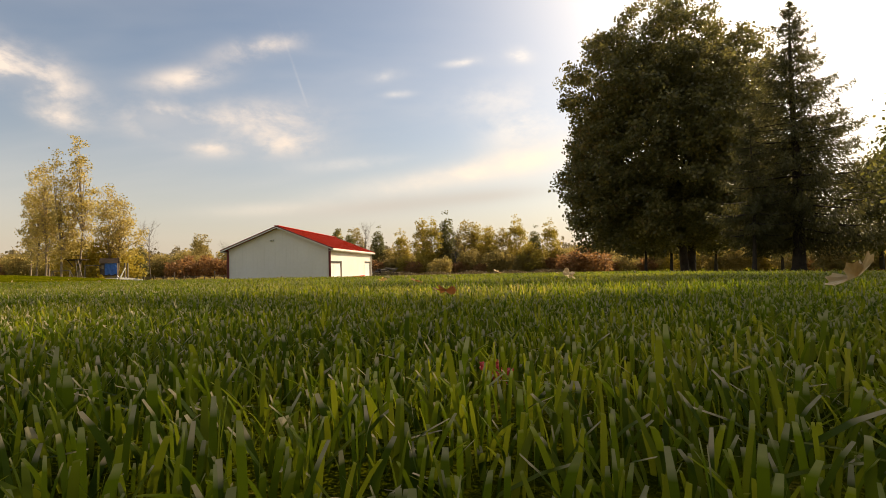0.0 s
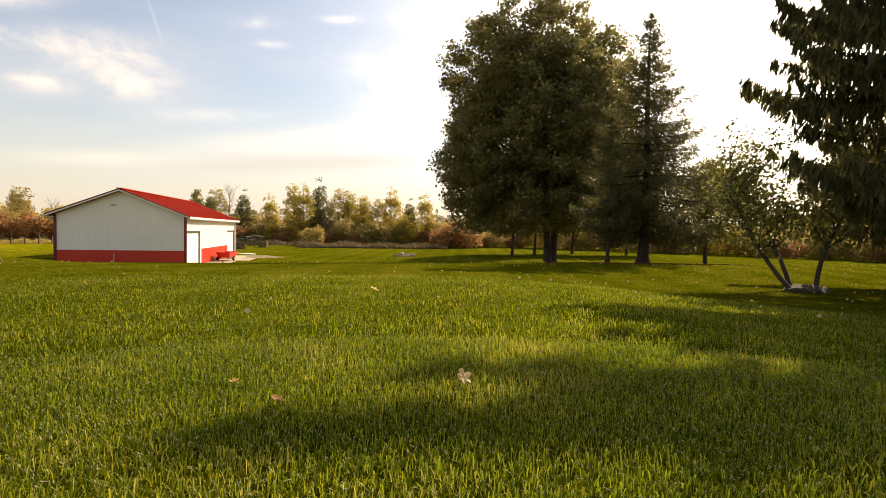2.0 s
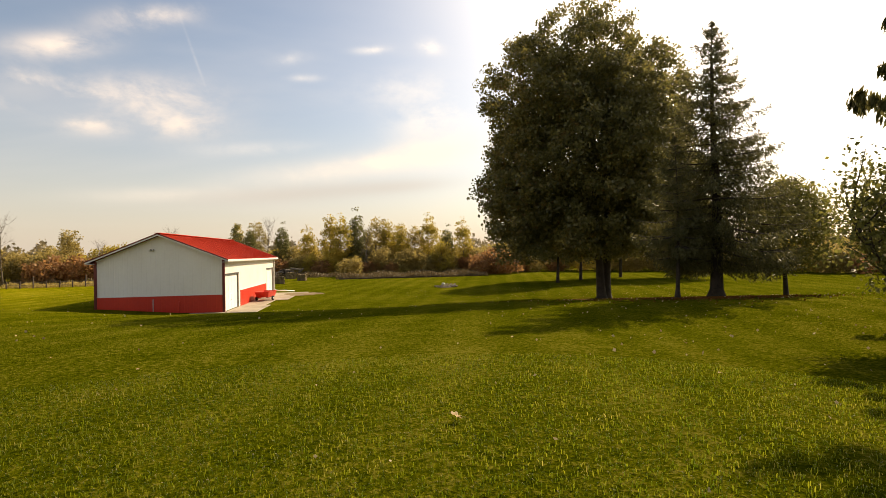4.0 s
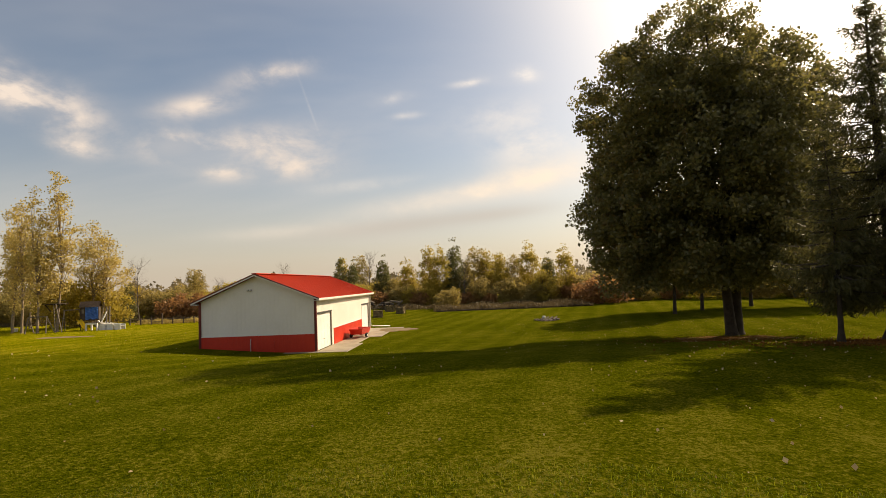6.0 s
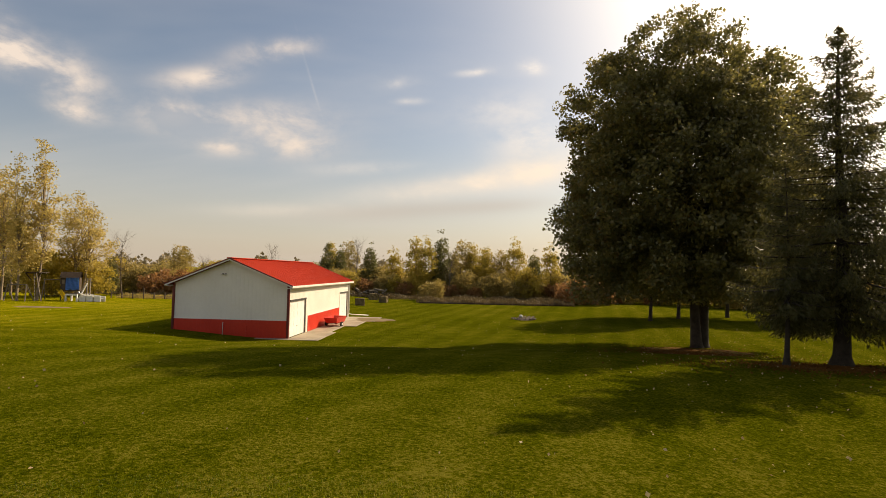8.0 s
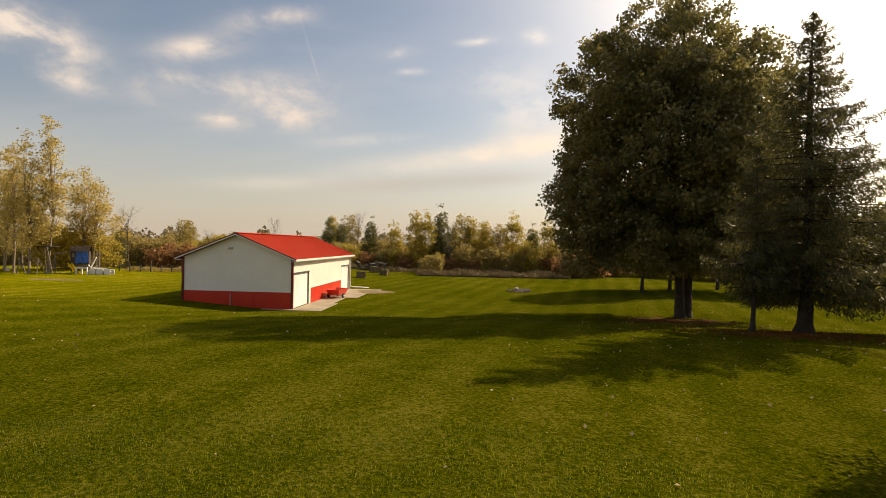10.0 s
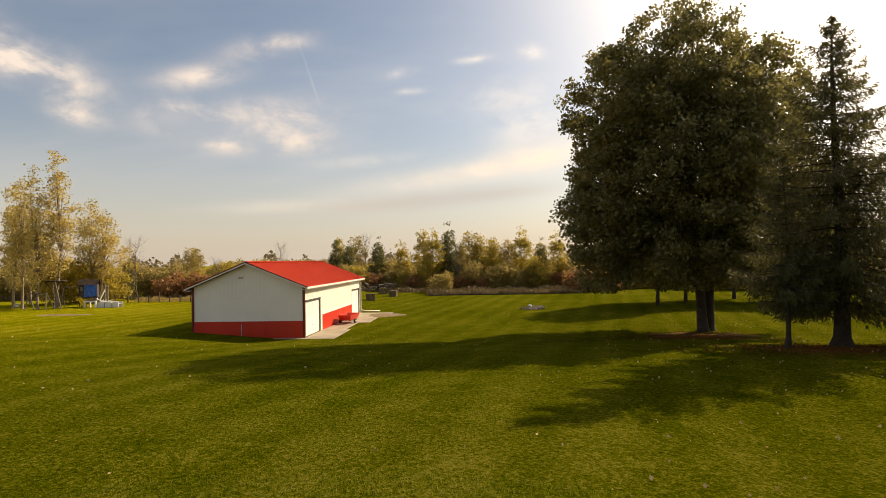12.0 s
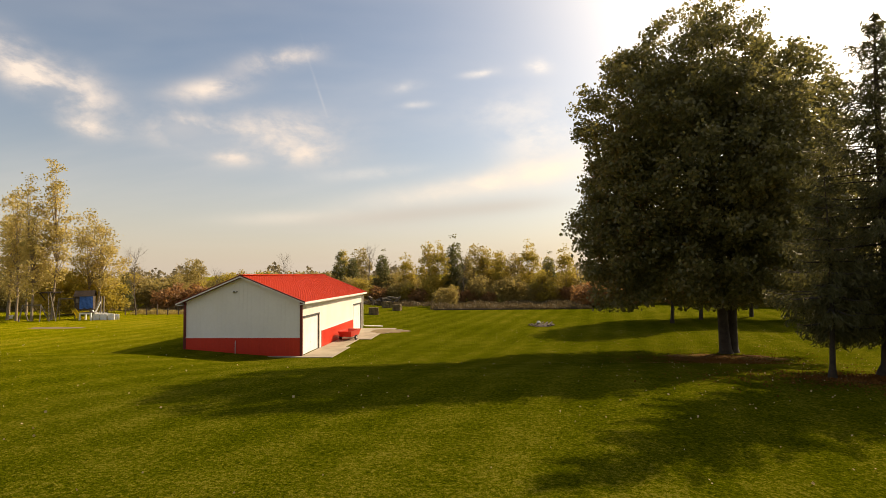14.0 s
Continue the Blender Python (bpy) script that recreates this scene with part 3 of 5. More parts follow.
def build_barn():
    top = thing("pole_barn", pose(0, 0, 0), "white steel pole barn with red wainscot and red metal roof", "barn")
    th = 0.14
    slope = (RIDGE - EAVE) / (BW / 2)

    def roofline(x):
        return EAVE + slope * (BW / 2 - abs(x + BW / 2))

    # gable walls
    for y0, y1, out, name in ((0.0, th, -1, "gable_wall"), (BL - th, BL, 1, "gable_wall")):
        bm = bmesh.new()
        ring = [(-BW, -0.2), (0, -0.2), (0, EAVE), (-BW / 2, RIDGE), (-BW, EAVE)]
        a = [bm.verts.new((x, y0, z)) for x, z in ring]
        b = [bm.verts.new((x, y1, z)) for x, z in ring]
        bm.faces.new(a)
        bm.faces.new(b[::-1])
        for i in range(5):
            bm.faces.new((a[i], b[i], b[(i + 1) % 5], a[(i + 1) % 5]))
        bmesh.ops.recalc_face_normals(bm, faces=bm.faces)
        yy = y0 if out < 0 else y1
        wall = part(name, bm, WHITE_STEEL, top)
        ribbed(wall, WHITE_STEEL, -BW + 0.1, -0.1, lambda u, z, o: (u, yy + out * o, z), roofline, lambda u: 1.05)
        bm = boxed((-BW - 0.012, min(yy, yy + out * 0.02), -0.2), (0.012, max(yy, yy + out * 0.02), 1.0), 0.004)
        band = part("wainscot", bm, RED_STEEL, top, "bright red steel wainscot band")
        ribbed(band, RED_STEEL, -BW + 0.1, -0.1, lambda u, z, o: (u, yy + out * (0.02 + o), z), lambda u: 0.985, lambda u: -0.1)
        part("wainscot_trim", boxed((-BW - 0.01, min(yy, yy + out * 0.04), 1.0), (0.01, max(yy, yy + out * 0.04), 1.045), 0.008), TRIM_WHITE, top)
    # long wall by the drive, with two door openings
    doors = [(0.28, 2.95, 2.06), (11.35, 13.7, 2.06)]
    bm = bmesh.new()
    y = th
    for d0, d1, dz in doors:
        block(bm, (-th, y, -0.2), (0, d0, EAVE))
        block(bm, (-th, d0, dz), (0, d1, EAVE))
        y = d1
    block(bm, (-th, y, -0.2), (0, BL - th, EAVE))
    wall = part("side_wall", bm, WHITE_STEEL, top)
    for a, b, low in ((3.2, 11.2, 1.05), (13.9, BL - 0.1, 0.1), (0.28, 2.95, 2.2), (11.35, 13.7, 2.2)):
        ribbed(wall, WHITE_STEEL, a, b, lambda u, z, o: (o, u, z), lambda u: EAVE - 0.02, lambda u: low)
    band = part("wainscot", boxed((0, 3.5, -0.2), (0.02, 11.2, 1.0), 0.004), RED_STEEL, top, "bright red steel wainscot band")
    ribbed(band, RED_STEEL, 3.5, 11.2, lambda u, z, o: (0.02 + o, u, z), lambda u: 0.985, lambda u: -0.1)
    part("wainscot_trim", boxed((0.0, 3.5, 1.0), (0.04, 11.2, 1.04), 0.008), TRIM_WHITE, top)
    # long wall at the back
    part("side_wall", boxed((-BW, th, -0.2), (-BW + th, BL - th, EAVE), 0), WHITE_STEEL, top)
    part("wainscot", boxed((-BW - 0.02, 0.02, -0.2), (-BW, BL - 0.02, 1.0), 0.004), RED_STEEL, top, "bright red steel wainscot band")
    # corner trims
    for x in (-BW, 0):
        for y in (0, BL):
            bm = boxed((x - 0.07, y - 0.05, -0.2), (x + 0.07, y + 0.05, EAVE - 0.02), 0.012)
            part("corner_trim", bm, TRIM_DARK if y == 0 else TRIM_WHITE, top, "dark red corner trim" if y == 0 else "white corner trim")
    # roof slopes with standing ribs
    over, lap = 0.32, 0.34
    for side in (-1, 1):
        bm = bmesh.new()
        xr, xe = -BW / 2, -BW / 2 + side * (BW / 2 + over)
        ze = RIDGE - slope * (BW / 2 + over)
        lo, hi = 0.06, 0.11
        ring = [(xr, RIDGE + lo), (xe, ze + lo), (xe, ze + hi), (xr, RIDGE + hi)]
        a = [bm.verts.new((x, -lap, z)) for x, z in ring]
        b = [bm.verts.new((x, BL + lap, z)) for x, z in ring]
        bm.faces.new(a)
        bm.faces.new(b[::-1])
        for i in range(4):
            bm.faces.new((a[i], b[i], b[(i + 1) % 4], a[(i + 1) % 4]))
        bmesh.ops.recalc_face_normals(bm, faces=bm.faces)
        slab = part("roof_slope", bm, ROOF_RED, top, "red ribbed metal roof slope")
        v = [(x, dy, z + hi + o) for x, z in ((xr, RIDGE), (xe, ze)) for dy, o in ((-0.035, -0.01), (-0.015, 0.022), (0.015, 0.022), (0.035, -0.01))]
        rib = mesh_object("rib", v, [(0, 1, 5, 4), (1, 2, 6, 5), (2, 3, 7, 6), (4, 5, 6, 7), (3, 2, 1, 0)], ROOF_RED, slab)
        y = -lap + 0.1
        rib.location.y = y
        while y < BL + lap - 0.35:
            y += 0.3
            more = new("rib", rib.data)
            more.parent = slab
            more.location.y = y
        # eave fascia and soffit
        part("fascia", boxed((min(xe, xe + side * 0.03), -lap, ze - 0.02), (max(xe, xe + side * 0.03), BL + lap, ze + 0.1), 0.01), TRIM_WHITE, top, "white eave fascia")
        part("soffit", boxed((min(-BW / 2 + side * (BW / 2 + 0.02), xe), -lap + 0.03, ze - 0.05), (max(-BW / 2 + side * (BW / 2 + 0.02), xe), BL + lap - 0.03, ze - 0.02), 0.004), TRIM_WHITE, top)
        # rake boards on both gables: white below, dark edge on top
        for y in (-lap, BL + lap):
            for z0, z1, mat, nm, dy in ((-0.02, 0.06, TRIM_WHITE, "rake_board", 0.03), (0.06, 0.125, TRIM_DARK, "rake_edge", 0.045)):
                bm = bmesh.new()
                s = -1 if y < 0 else 1
                pts = [(xr, RIDGE + z0), (xe + side * 0.03, ze + z0), (xe + side * 0.03, ze + z1), (xr, RIDGE + z1)]
                a = [bm.verts.new((px, y, pz)) for px, pz in pts]
                b = [bm.verts.new((px, y + s * dy, pz)) for px, pz in pts]
                bm.faces.new(a)
                bm.faces.new(b[::-1])
                for i in range(4):
                    bm.faces.new((a[i], b[i], b[(i + 1) % 4], a[(i + 1) % 4]))
                bmesh.ops.recalc_face_normals(bm, faces=bm.faces)
                part(nm, bm, mat, top)
    bm = bmesh.new()
    block(bm, (-BW / 2 - 0.16, -lap - 0.02, RIDGE + 0.11), (-BW / 2 + 0.16, BL + lap + 0.02, RIDGE + 0.15), 0.02)
    part("ridge_cap", bm, ROOF_RED, top)
    # sectional doors
    for d0, d1, dz in doors:
        door = part("overhead_door", boxed((-0.1, d0 + 0.01, 0.02), (-0.06, d1 - 0.01, dz - 0.01), 0.005), DOOR_WHITE, top, "white sectional overhead door, closed")
        hgt = (dz - 0.05) / 4
        for k in range(4):
            bm = boxed((-0.062, d0 + 0.02, 0.03 + k * hgt), (-0.045, d1 - 0.02, 0.03 + (k + 1) * hgt - 0.012), 0.006)
            for j in range(4):
                w = (d1 - d0 - 0.24) / 4
                block(bm, (-0.046, d0 + 0.12 + j * w + 0.06, 0.03 + k * hgt + 0.1), (-0.038, d0 + 0.12 + (j + 1) * w - 0.06, 0.03 + (k + 1) * hgt - 0.11), 0.006)
            part("door_panel", bm, DOOR_WHITE, door)
        part("door_handle", boxed((-0.045, (d0 + d1) / 2 - 0.08, 0.55), (-0.015, (d0 + d1) / 2 + 0.08, 0.59), 0.01), STEEL, door, "small steel handle")
        bm = boxed((-0.03, d0 - 0.05, dz), (0.035, d1 + 0.16, dz + 0.1), 0.008)
        part("door_header", bm, SHADOW_GAP, top, "dark door head")
        part("door_jamb", boxed((-0.03, d1, 0.0), (0.03, d1 + 0.13, dz), 0.008), GREY_WOOD, top, "weathered door jamb")
        part("door_jamb", boxed((-0.03, d0 - 0.06, 0.0), (0.02, d0, dz), 0.006), TRIM_WHITE, top)
    # gable light, two stub pipes, downspout
    lamp = part("gable_light", boxed((-3.86, -0.10, 3.54), (-3.62, -0.014, 3.60), 0.015), SHADOW_GAP, top, "small twin floodlight")
    for x in (-3.82, -3.66):
        bm = bmesh.new()
        bmesh.ops.create_cone(bm, cap_ends=True, segments=12, radius1=0.05, radius2=0.03, depth=0.12, matrix=pose(x, -0.13, 3.55, 70))
        part("lamp_head", bm, TRIM_WHITE, lamp)
    for x, r, z in ((-3.7, 0.024, 0.85), (-2.35, 0.018, 0.7)):
        v, f = tube_data([(x, -0.08, -0.1), (x, -0.08, 0.4), (x, -0.08, z - 0.05), (x, -0.04, z)], [r] * 4, 8)
        mesh_object("stub_pipe", v, f, STEEL if r > 0.02 else RED_STEEL, top, smooth_shade=True)
    v, f = tube_data([(0.1, BL - 0.1, 2.75), (0.08, BL - 0.1, 1.5), (0.08, BL - 0.1, 0.3), (0.3, BL - 0.05, 0.2), (1.6, BL + 0.6, 0.1)], [0.045] * 5, 8)
    mesh_object("downspout", v, f, TRIM_WHITE, top, "white downspout with ground extension", smooth_shade=True)
    return top


build_barn()


def build_apron():
    """Concrete along the drive side, one slab before each door and a strip between, with a joint line."""
    top = thing("concrete_apron", pose(0, 0, 0), "worn tan concrete apron beside the barn", "pavement", kind="structure")
    slabs = [((-2.6, -0.42, -0.16), (1.85, -0.05, 0.03)), ((0.05, -0.04, -0.16), (1.85, 3.4, 0.035)), ((0.05, 3.42, -0.16), (1.5, 7.0, 0.03)), ((0.05, 7.02, -0.16), (2.3, 10.6, 0.032)), ((0.05, 10.62, -0.16), (2.9, 14.0, 0.034))]
    for lo, hi in slabs:
        part("slab", boxed(lo, hi, 0.02), CONCRETE, top)


build_apron()
rng = np.random.default_rng(5)
patch("dirt_patch", 2.6, 11.9, 1.6, 1.5, DIRT, "bare brown dirt and gravel beyond the concrete", "dirt", rng, lift=0.05)
patch("dirt_patch", -23.8, 10.6, 2.6, 0.8, DIRT, "worn bare dirt patch in the lawn", "dirt", rng)
patch("leaf_litter", 21.9, -0.6, 3.0, 1.6, LITTER, "brown fallen leaves lying round a tree", "leaf litter", rng)
patch("leaf_litter", 21.9, -10.9, 2.4, 1.1, LITTER, "brown fallen needles and leaves under a conifer", "leaf litter", rng)


def build_cart():
    """A red garden tipping cart by the wall."""
    x, y = 0.85, 7.0
    top = thing("garden_cart", pose(x, y, 0.034, 0, 0, -6) @ Matrix.Diagonal((0.95, 1.05, 0.76, 1)), "red steel garden dump cart parked on concrete", "cart")
    bm = bmesh.new()
    lo = [(-0.5, -0.9), (0.5, -0.9), (0.5, 0.9), (-0.5, 0.9)]
    outer_b = [bm.verts.new((a * 0.8, b * 0.82, 0.32)) for a, b in lo]
    outer_t = [bm.verts.new((a, b, 0.82)) for a, b in lo]
    inner_t = [bm.verts.new((a * 0.95, b * 0.97, 0.82)) for a, b in lo]
    inner_b = [bm.verts.new((a * 0.76, b * 0.79, 0.36)) for a, b in lo]
    bm.faces.new(outer_b[::-1])
    bm.faces.new(inner_b)
    for i in range(4):
        j = (i + 1) % 4
        bm.faces.new((outer_b[i], outer_b[j], outer_t[j], outer_t[i]))
        bm.faces.new((outer_t[i], outer_t[j], inner_t[j], inner_t[i]))
        bm.faces.new((inner_t[i], inner_t[j], inner_b[j], inner_b[i]))
    part("tub", bm, CART_RED, top)
    bm = bmesh.new()
    for s in (-1, 1):
        beam(bm, (s * 0.3, -0.8, 0.29), (s * 0.3, 0.85, 0.29), 0.05)
    beam(bm, (0, 0.8, 0.29), (0, 1.75, 0.24), 0.045)
    beam(bm, (-0.58, -0.25, 0.2), (0.58, -0.25, 0.2), 0.04)
    part("chassis", bm, SHADOW_GAP, top)
    for s in (-1, 1):
        bm = bmesh.new()
        bmesh.ops.create_cone(bm, cap_ends=True, segments=24, radius1=0.21, radius2=0.21, depth=0.11, matrix=pose(s * 0.58, -0.25, 0.21, 0, 90, 0))
        bmesh.ops.bevel(bm, geom=[e for e in bm.edges if len(e.link_faces) == 2 and e.calc_face_angle(0) > 1], offset=0.03, segments=2, affect="EDGES")
        wheel = part("wheel", bm, RUBBER, top, "black rubber tyre")
        bm = bmesh.new()
        bmesh.ops.create_cone(bm, cap_ends=True, segments=20, radius1=0.1, radius2=0.08, depth=0.13, matrix=pose(s * 0.59, -0.25, 0.21, 0, 90, 0))
        part("rim", bm, WHITE_PLASTIC, wheel, "pale wheel rim")


build_cart()

# ---- the big trees ----
rng = np.random.default_rng(11)
broadleaf(
    "maple_tree", pose(23.1, 1.3, rise1(23.1, 1.3)), "large dark green maple with a dense rounded crown", rng, 17.5, 0.42,
    [(-1.0, 0, 9.2, 5.8, 6.4, 6.4), (-1.2, 0, 15.0, 3.5, 3.8, 3.7), (-4.7, -0.4, 12.7, 3.1, 3.4, 3.4), (-5.4, -0.4, 6.8, 2.8, 3.6, 4.0), (2.8, 0, 12.9, 3.1, 3.4, 3.6), (3.8, 0, 6.8, 3.4, 3.6, 4.4), (-6.0, 0, 4.6, 1.9, 2.2, 2.2), (-1.0, -3.4, 6.5, 3.6, 3.0, 4.2)],
    2100, 95, 0.3, 0.135, MAPLE, BARK, bare=1.9, limbs=36, forks=2, splay=0.13)
spruce("spruce_tree", pose(22.9, -10.0, rise1(22.9, -10.0)), "tall dark spruce with drooping boughs", np.random.default_rng(3), 11.9, 3.9, 0.27, 1.6, 0.32, group="spruces", tiers=36, thick=2.9, hang=0.4, size=0.042)
spruce("spruce_tree", pose(20.6, -10.8, rise1(20.6, -10.8)), "slim young spruce with a thin bare lower trunk", np.random.default_rng(4), 6.6, 1.6, 0.09, 1.7, 0.3, group="spruces", tiers=15, thick=1.7, size=0.045)
spruce("spruce_tree", pose(23.3, -23.4, rise1(23.3, -23.4)), "broad spruce with long sweeping boughs hung with twigs", np.random.default_rng(8), 24.0, 5.2, 0.36, 2.0, 0.2, group="spruces", tiers=44, taper=0.35, thick=4.6, hang=0.85, size=0.066, whorl=14, curtain=True, skirt=0.95)


def build_crab(k=1.1):
    """A small apple tree of three leaning stems out of one round mound."""
    r = np.random.default_rng(21)
    x, y = 19.3, -22.0
    top = thing("crab_apple_tree", pose(x, y, rise1(x, y)) @ Matrix.Scale(k, 4), "small sparse apple tree with three leaning stems", "tree")
    pieces = []
    tips = []
    for ang, lean, ln in ((2.75, 0.62, 2.6), (1.9, 0.25, 2.5), (0.3, 0.12, 2.4)):
        s = np.array([math.cos(ang) * 0.34, math.sin(ang) * 0.3, 0.05])
        p, rad = limb(r, s, (math.cos(ang) * lean, math.sin(ang) * lean, 1), ln, 0.052, steps=8, wander=0.22)
        mesh_object("stem", *tube_data(p, rad, 8), BARK, top, smooth_shade=True)
        for j in range(3, 9):
            for _ in range(3):
                q, rr = limb(r, p[j], r.normal(size=3) * [0.8, 0.8, 0.5] + [0, 0, 0.9], r.uniform(0.6, 1.3), 0.022, steps=5, wander=0.4)
                pieces.append(tube_data(q, rr, 5))
                tips.extend(q[2:])
    tagged(mesh_object("branchwork", *joined(pieces), BARK, top, smooth_shade=True), kind="stuff")
    tips = np.array(tips)
    pts = np.repeat(tips, 26, axis=0) + r.normal(size=(len(tips) * 26, 3)) * 0.18
    crown = new("crown", leaf_mesh("crown", pts, 0.06, r, APPLE))
    crown.parent = top
    bm = bmesh.new()
    bmesh.ops.create_icosphere(bm, subdivisions=3, radius=1, matrix=Matrix.Diagonal((0.46, 0.4, 0.12, 1)))
    for v in bm.verts:
        v.co += Vector((0, 0, 0.03)) * math.sin(v.co.x * 9 + v.co.y * 7)
    part("root_mound", bm, BARK, top, "rounded dark root mound")


build_crab()

# trees standing further back on the right, in the shade
back_lobes = [(0, 0, 6.2, 3.2, 3.2, 4.0), (-1.4, 0.3, 4.6, 2.3, 2.4, 2.6), (1.6, -0.3, 7.6, 2.2, 2.2, 2.8)]
first = broadleaf("shade_tree", pose(26.0, 17.5, 0), "dark leafy tree in the shaded row behind", np.random.default_rng(31), 9.5, 0.17, back_lobes, 420, 60, 0.42, 0.17, MAPLE, BARK, bare=1.8, limbs=10, group="trees of the shaded row")
for k, (x, y, s) in enumerate(((29.8, 21.0, 1.05), (35.5, 23.5, 1.1), (41.0, 21.0, 1.0))):
    copy_thing(first, pose(x, y, rise1(x, y), 0, 0, k * 71) @ Matrix.Scale(s, 4))

# ---- poplars by the play area ----
pop_lobes = [(0, 0, 5.4, 1.15, 1.1, 3.0), (0.15, 0, 9.0, 1.0, 1.0, 3.2), (-0.15, 0.1, 12.2, 0.65, 0.65, 2.4), (0.6, 0.2, 7.4, 0.8, 0.9, 2.0)]
for k, (x, y, h, n, s) in enumerate(((-31.9, 17.1, 14.2, 125, 1.0), (-30.9, 18.2, 16.2, 150, 1.0), (-33.9, 17.6, 13.4, 95, 1.0), (-35.6, 18.4, 12.4, 110, 0.95), (-42.5, 25.5, 13.0, 100, 0.95), (-39.0, 24.0, 12.5, 100, 0.92))):
    lob = [(a * s, b * s, c * h / 14.6, d * s, e * s, f * h / 14.6) for a, b, c, d, e, f in pop_lobes]
    broadleaf("poplar_tree", pose(x, y, rise1(x, y)), "tall thin poplar with sparse golden autumn leaves", np.random.default_rng(40 + k), h * 0.98, 0.12, lob, n, 26, 0.27, 0.14, GOLD, PALE_BARK, bare=3.5, limbs=22, group="poplars", twigs=40)
broadleaf("cottonwood_tree", pose(-31.0, 23.6, 0.45), "broad half-bare cottonwood with yellowing leaves", np.random.default_rng(52), 11.0, 0.22, [(0, 0, 6.8, 2.2, 2.2, 3.2), (1.6, 0, 5.2, 1.7, 1.7, 2.0), (-1.0, 0, 9.0, 1.4, 1.4, 2.0)], 230, 26, 0.32, 0.14, GOLD, PALE_BARK, bare=3.0, limbs=26, forks=2, splay=0.12, twigs=40)


# ---- hedgerow and far trees ----
def bush_kinds():
    """Bushes and small trees, each built once and then repeated along the field's edge."""
    r = np.random.default_rng(77)
    kinds = {}
    spec = (
        ("hedge_bush", "dense olive-brown hedgerow bush", OLIVE, [(0, 0, 1.7, 2.2, 1.6, 1.7), (1.0, 0.2, 2.3, 1.3, 1.2, 1.4), (-1.2, 0, 1.4, 1.3, 1.2, 1.3)], 150, 30, 3.0, "bush"),
        ("yellow_bush", "yellowing autumn bush in the hedgerow", YELLOW, [(0, 0, 1.8, 1.6, 1.5, 1.8), (0.7, 0.2, 2.8, 1.0, 1.0, 1.3)], 110, 30, 3.2, "bush"),
        ("rust_bush", "russet autumn shrub at the field's edge", RUST, [(0, 0, 1.1, 1.9, 1.4, 1.1), (-0.9, 0, 1.3, 1.0, 1.0, 1.0)], 95, 30, 1.9, "bush"),
        ("young_tree", "slender yellow-green autumn tree above the hedge", YELLOW, [(0, 0, 4.6, 1.4, 1.4, 2.4), (0.2, 0, 6.8, 0.8, 0.8, 1.6)], 130, 28, 7.6, "tree"),
        ("olive_tree", "olive-green roundish tree above the hedge", OLIVE, [(0, 0, 4.2, 1.7, 1.7, 2.6), (-0.4, 0, 6.2, 1.2, 1.2, 1.8)], 150, 28, 7.4, "tree"),
        ("cedar_tree", "narrow dark green cedar above the hedge", DEEP, [(0, 0, 3.0, 1.5, 1.5, 2.6), (0, 0, 5.6, 1.0, 1.0, 2.0), (0, 0, 7.6, 0.5, 0.5, 1.4)], 190, 32, 8.4, "tree"),
    )
    for name, label, mat, lobes, clumps, per, h, cat in spec:
        kinds[name] = [broadleaf(name, pose(0, -400, 0), label, r, h, 0.05 if cat == "bush" else 0.09, lobes, clumps, int(per * 0.7), 0.24, 0.165, mat, TWIG, bare=0.4 if cat == "bush" else 1.6, limbs=8, category=cat, group="hedgerow", twigs=14) for _ in range(3)]
    bare = []
    for _ in range(2):
        top = thing("bare_tree", pose(0, -400, 0), "leafless grey twiggy tree", "tree", "bare trees")
        p, rad = limb(r, (0, 0, -0.1), (0, 0, 1), 6.0, 0.07, steps=10, wander=0.08)
        pieces = [tube_data(p, rad, 7)]
        for k in range(3, 11):
            for _ in range(5):
                q, rr = limb(r, p[k], r.normal(size=3) * [1, 1, 0.3] + [0, 0, 1.1], r.uniform(1.0, 2.4), 0.016, steps=5, wander=0.3, lift=0.12)
                pieces.append(tube_data(q, rr, 4))
                for _ in range(4):
                    q2, r2 = limb(r, q[3], r.normal(size=3) + [0, 0, 0.9], 0.9, 0.007, steps=3, wander=0.4)
                    pieces.append(tube_data(q2, r2, 3))
        mesh_object("trunk", *joined(pieces), TWIG, top)
        bare.append(top)
    kinds["bare_tree"] = bare
    return kinds


KINDS = bush_kinds()
used = set()


def plant(kind, x, y, s, r, k=None):
    src = KINDS[kind][int(r.integers(len(KINDS[kind]))) if k is None else k]
    m = pose(x, y, rise1(x, y) - 0.05, 0, 0, float(r.uniform(0, 360))) @ Matrix.Scale(s, 4)
    if src.name not in used:
        used.add(src.name)
        src.matrix_basis = m
        return src
    ob = copy_thing(src, pose(0, 0, 0))
    ob.matrix_basis = m
    return ob


r = np.random.default_rng(90)


def hedge(points, step, depth, kinds, weights, lo, hi):
    """Bushes along a line through points, in an uneven belt."""
    pts = np.array(points, float)
    for a, b in zip(pts[:-1], pts[1:]):
        n = max(1, int(np.linalg.norm(b - a) / step))
        nrm = np.array([-(b - a)[1], (b - a)[0]]) / np.linalg.norm(b - a)
        for i in range(n):
            p = a + (b - a) * (i + r.uniform(0.2, 0.8)) / n + nrm * r.uniform(0, depth)
            plant(str(r.choice(kinds, p=weights)), p[0], p[1], r.uniform(lo, hi), r)


LOW = ["hedge_bush", "yellow_bush", "rust_bush", "olive_tree"]
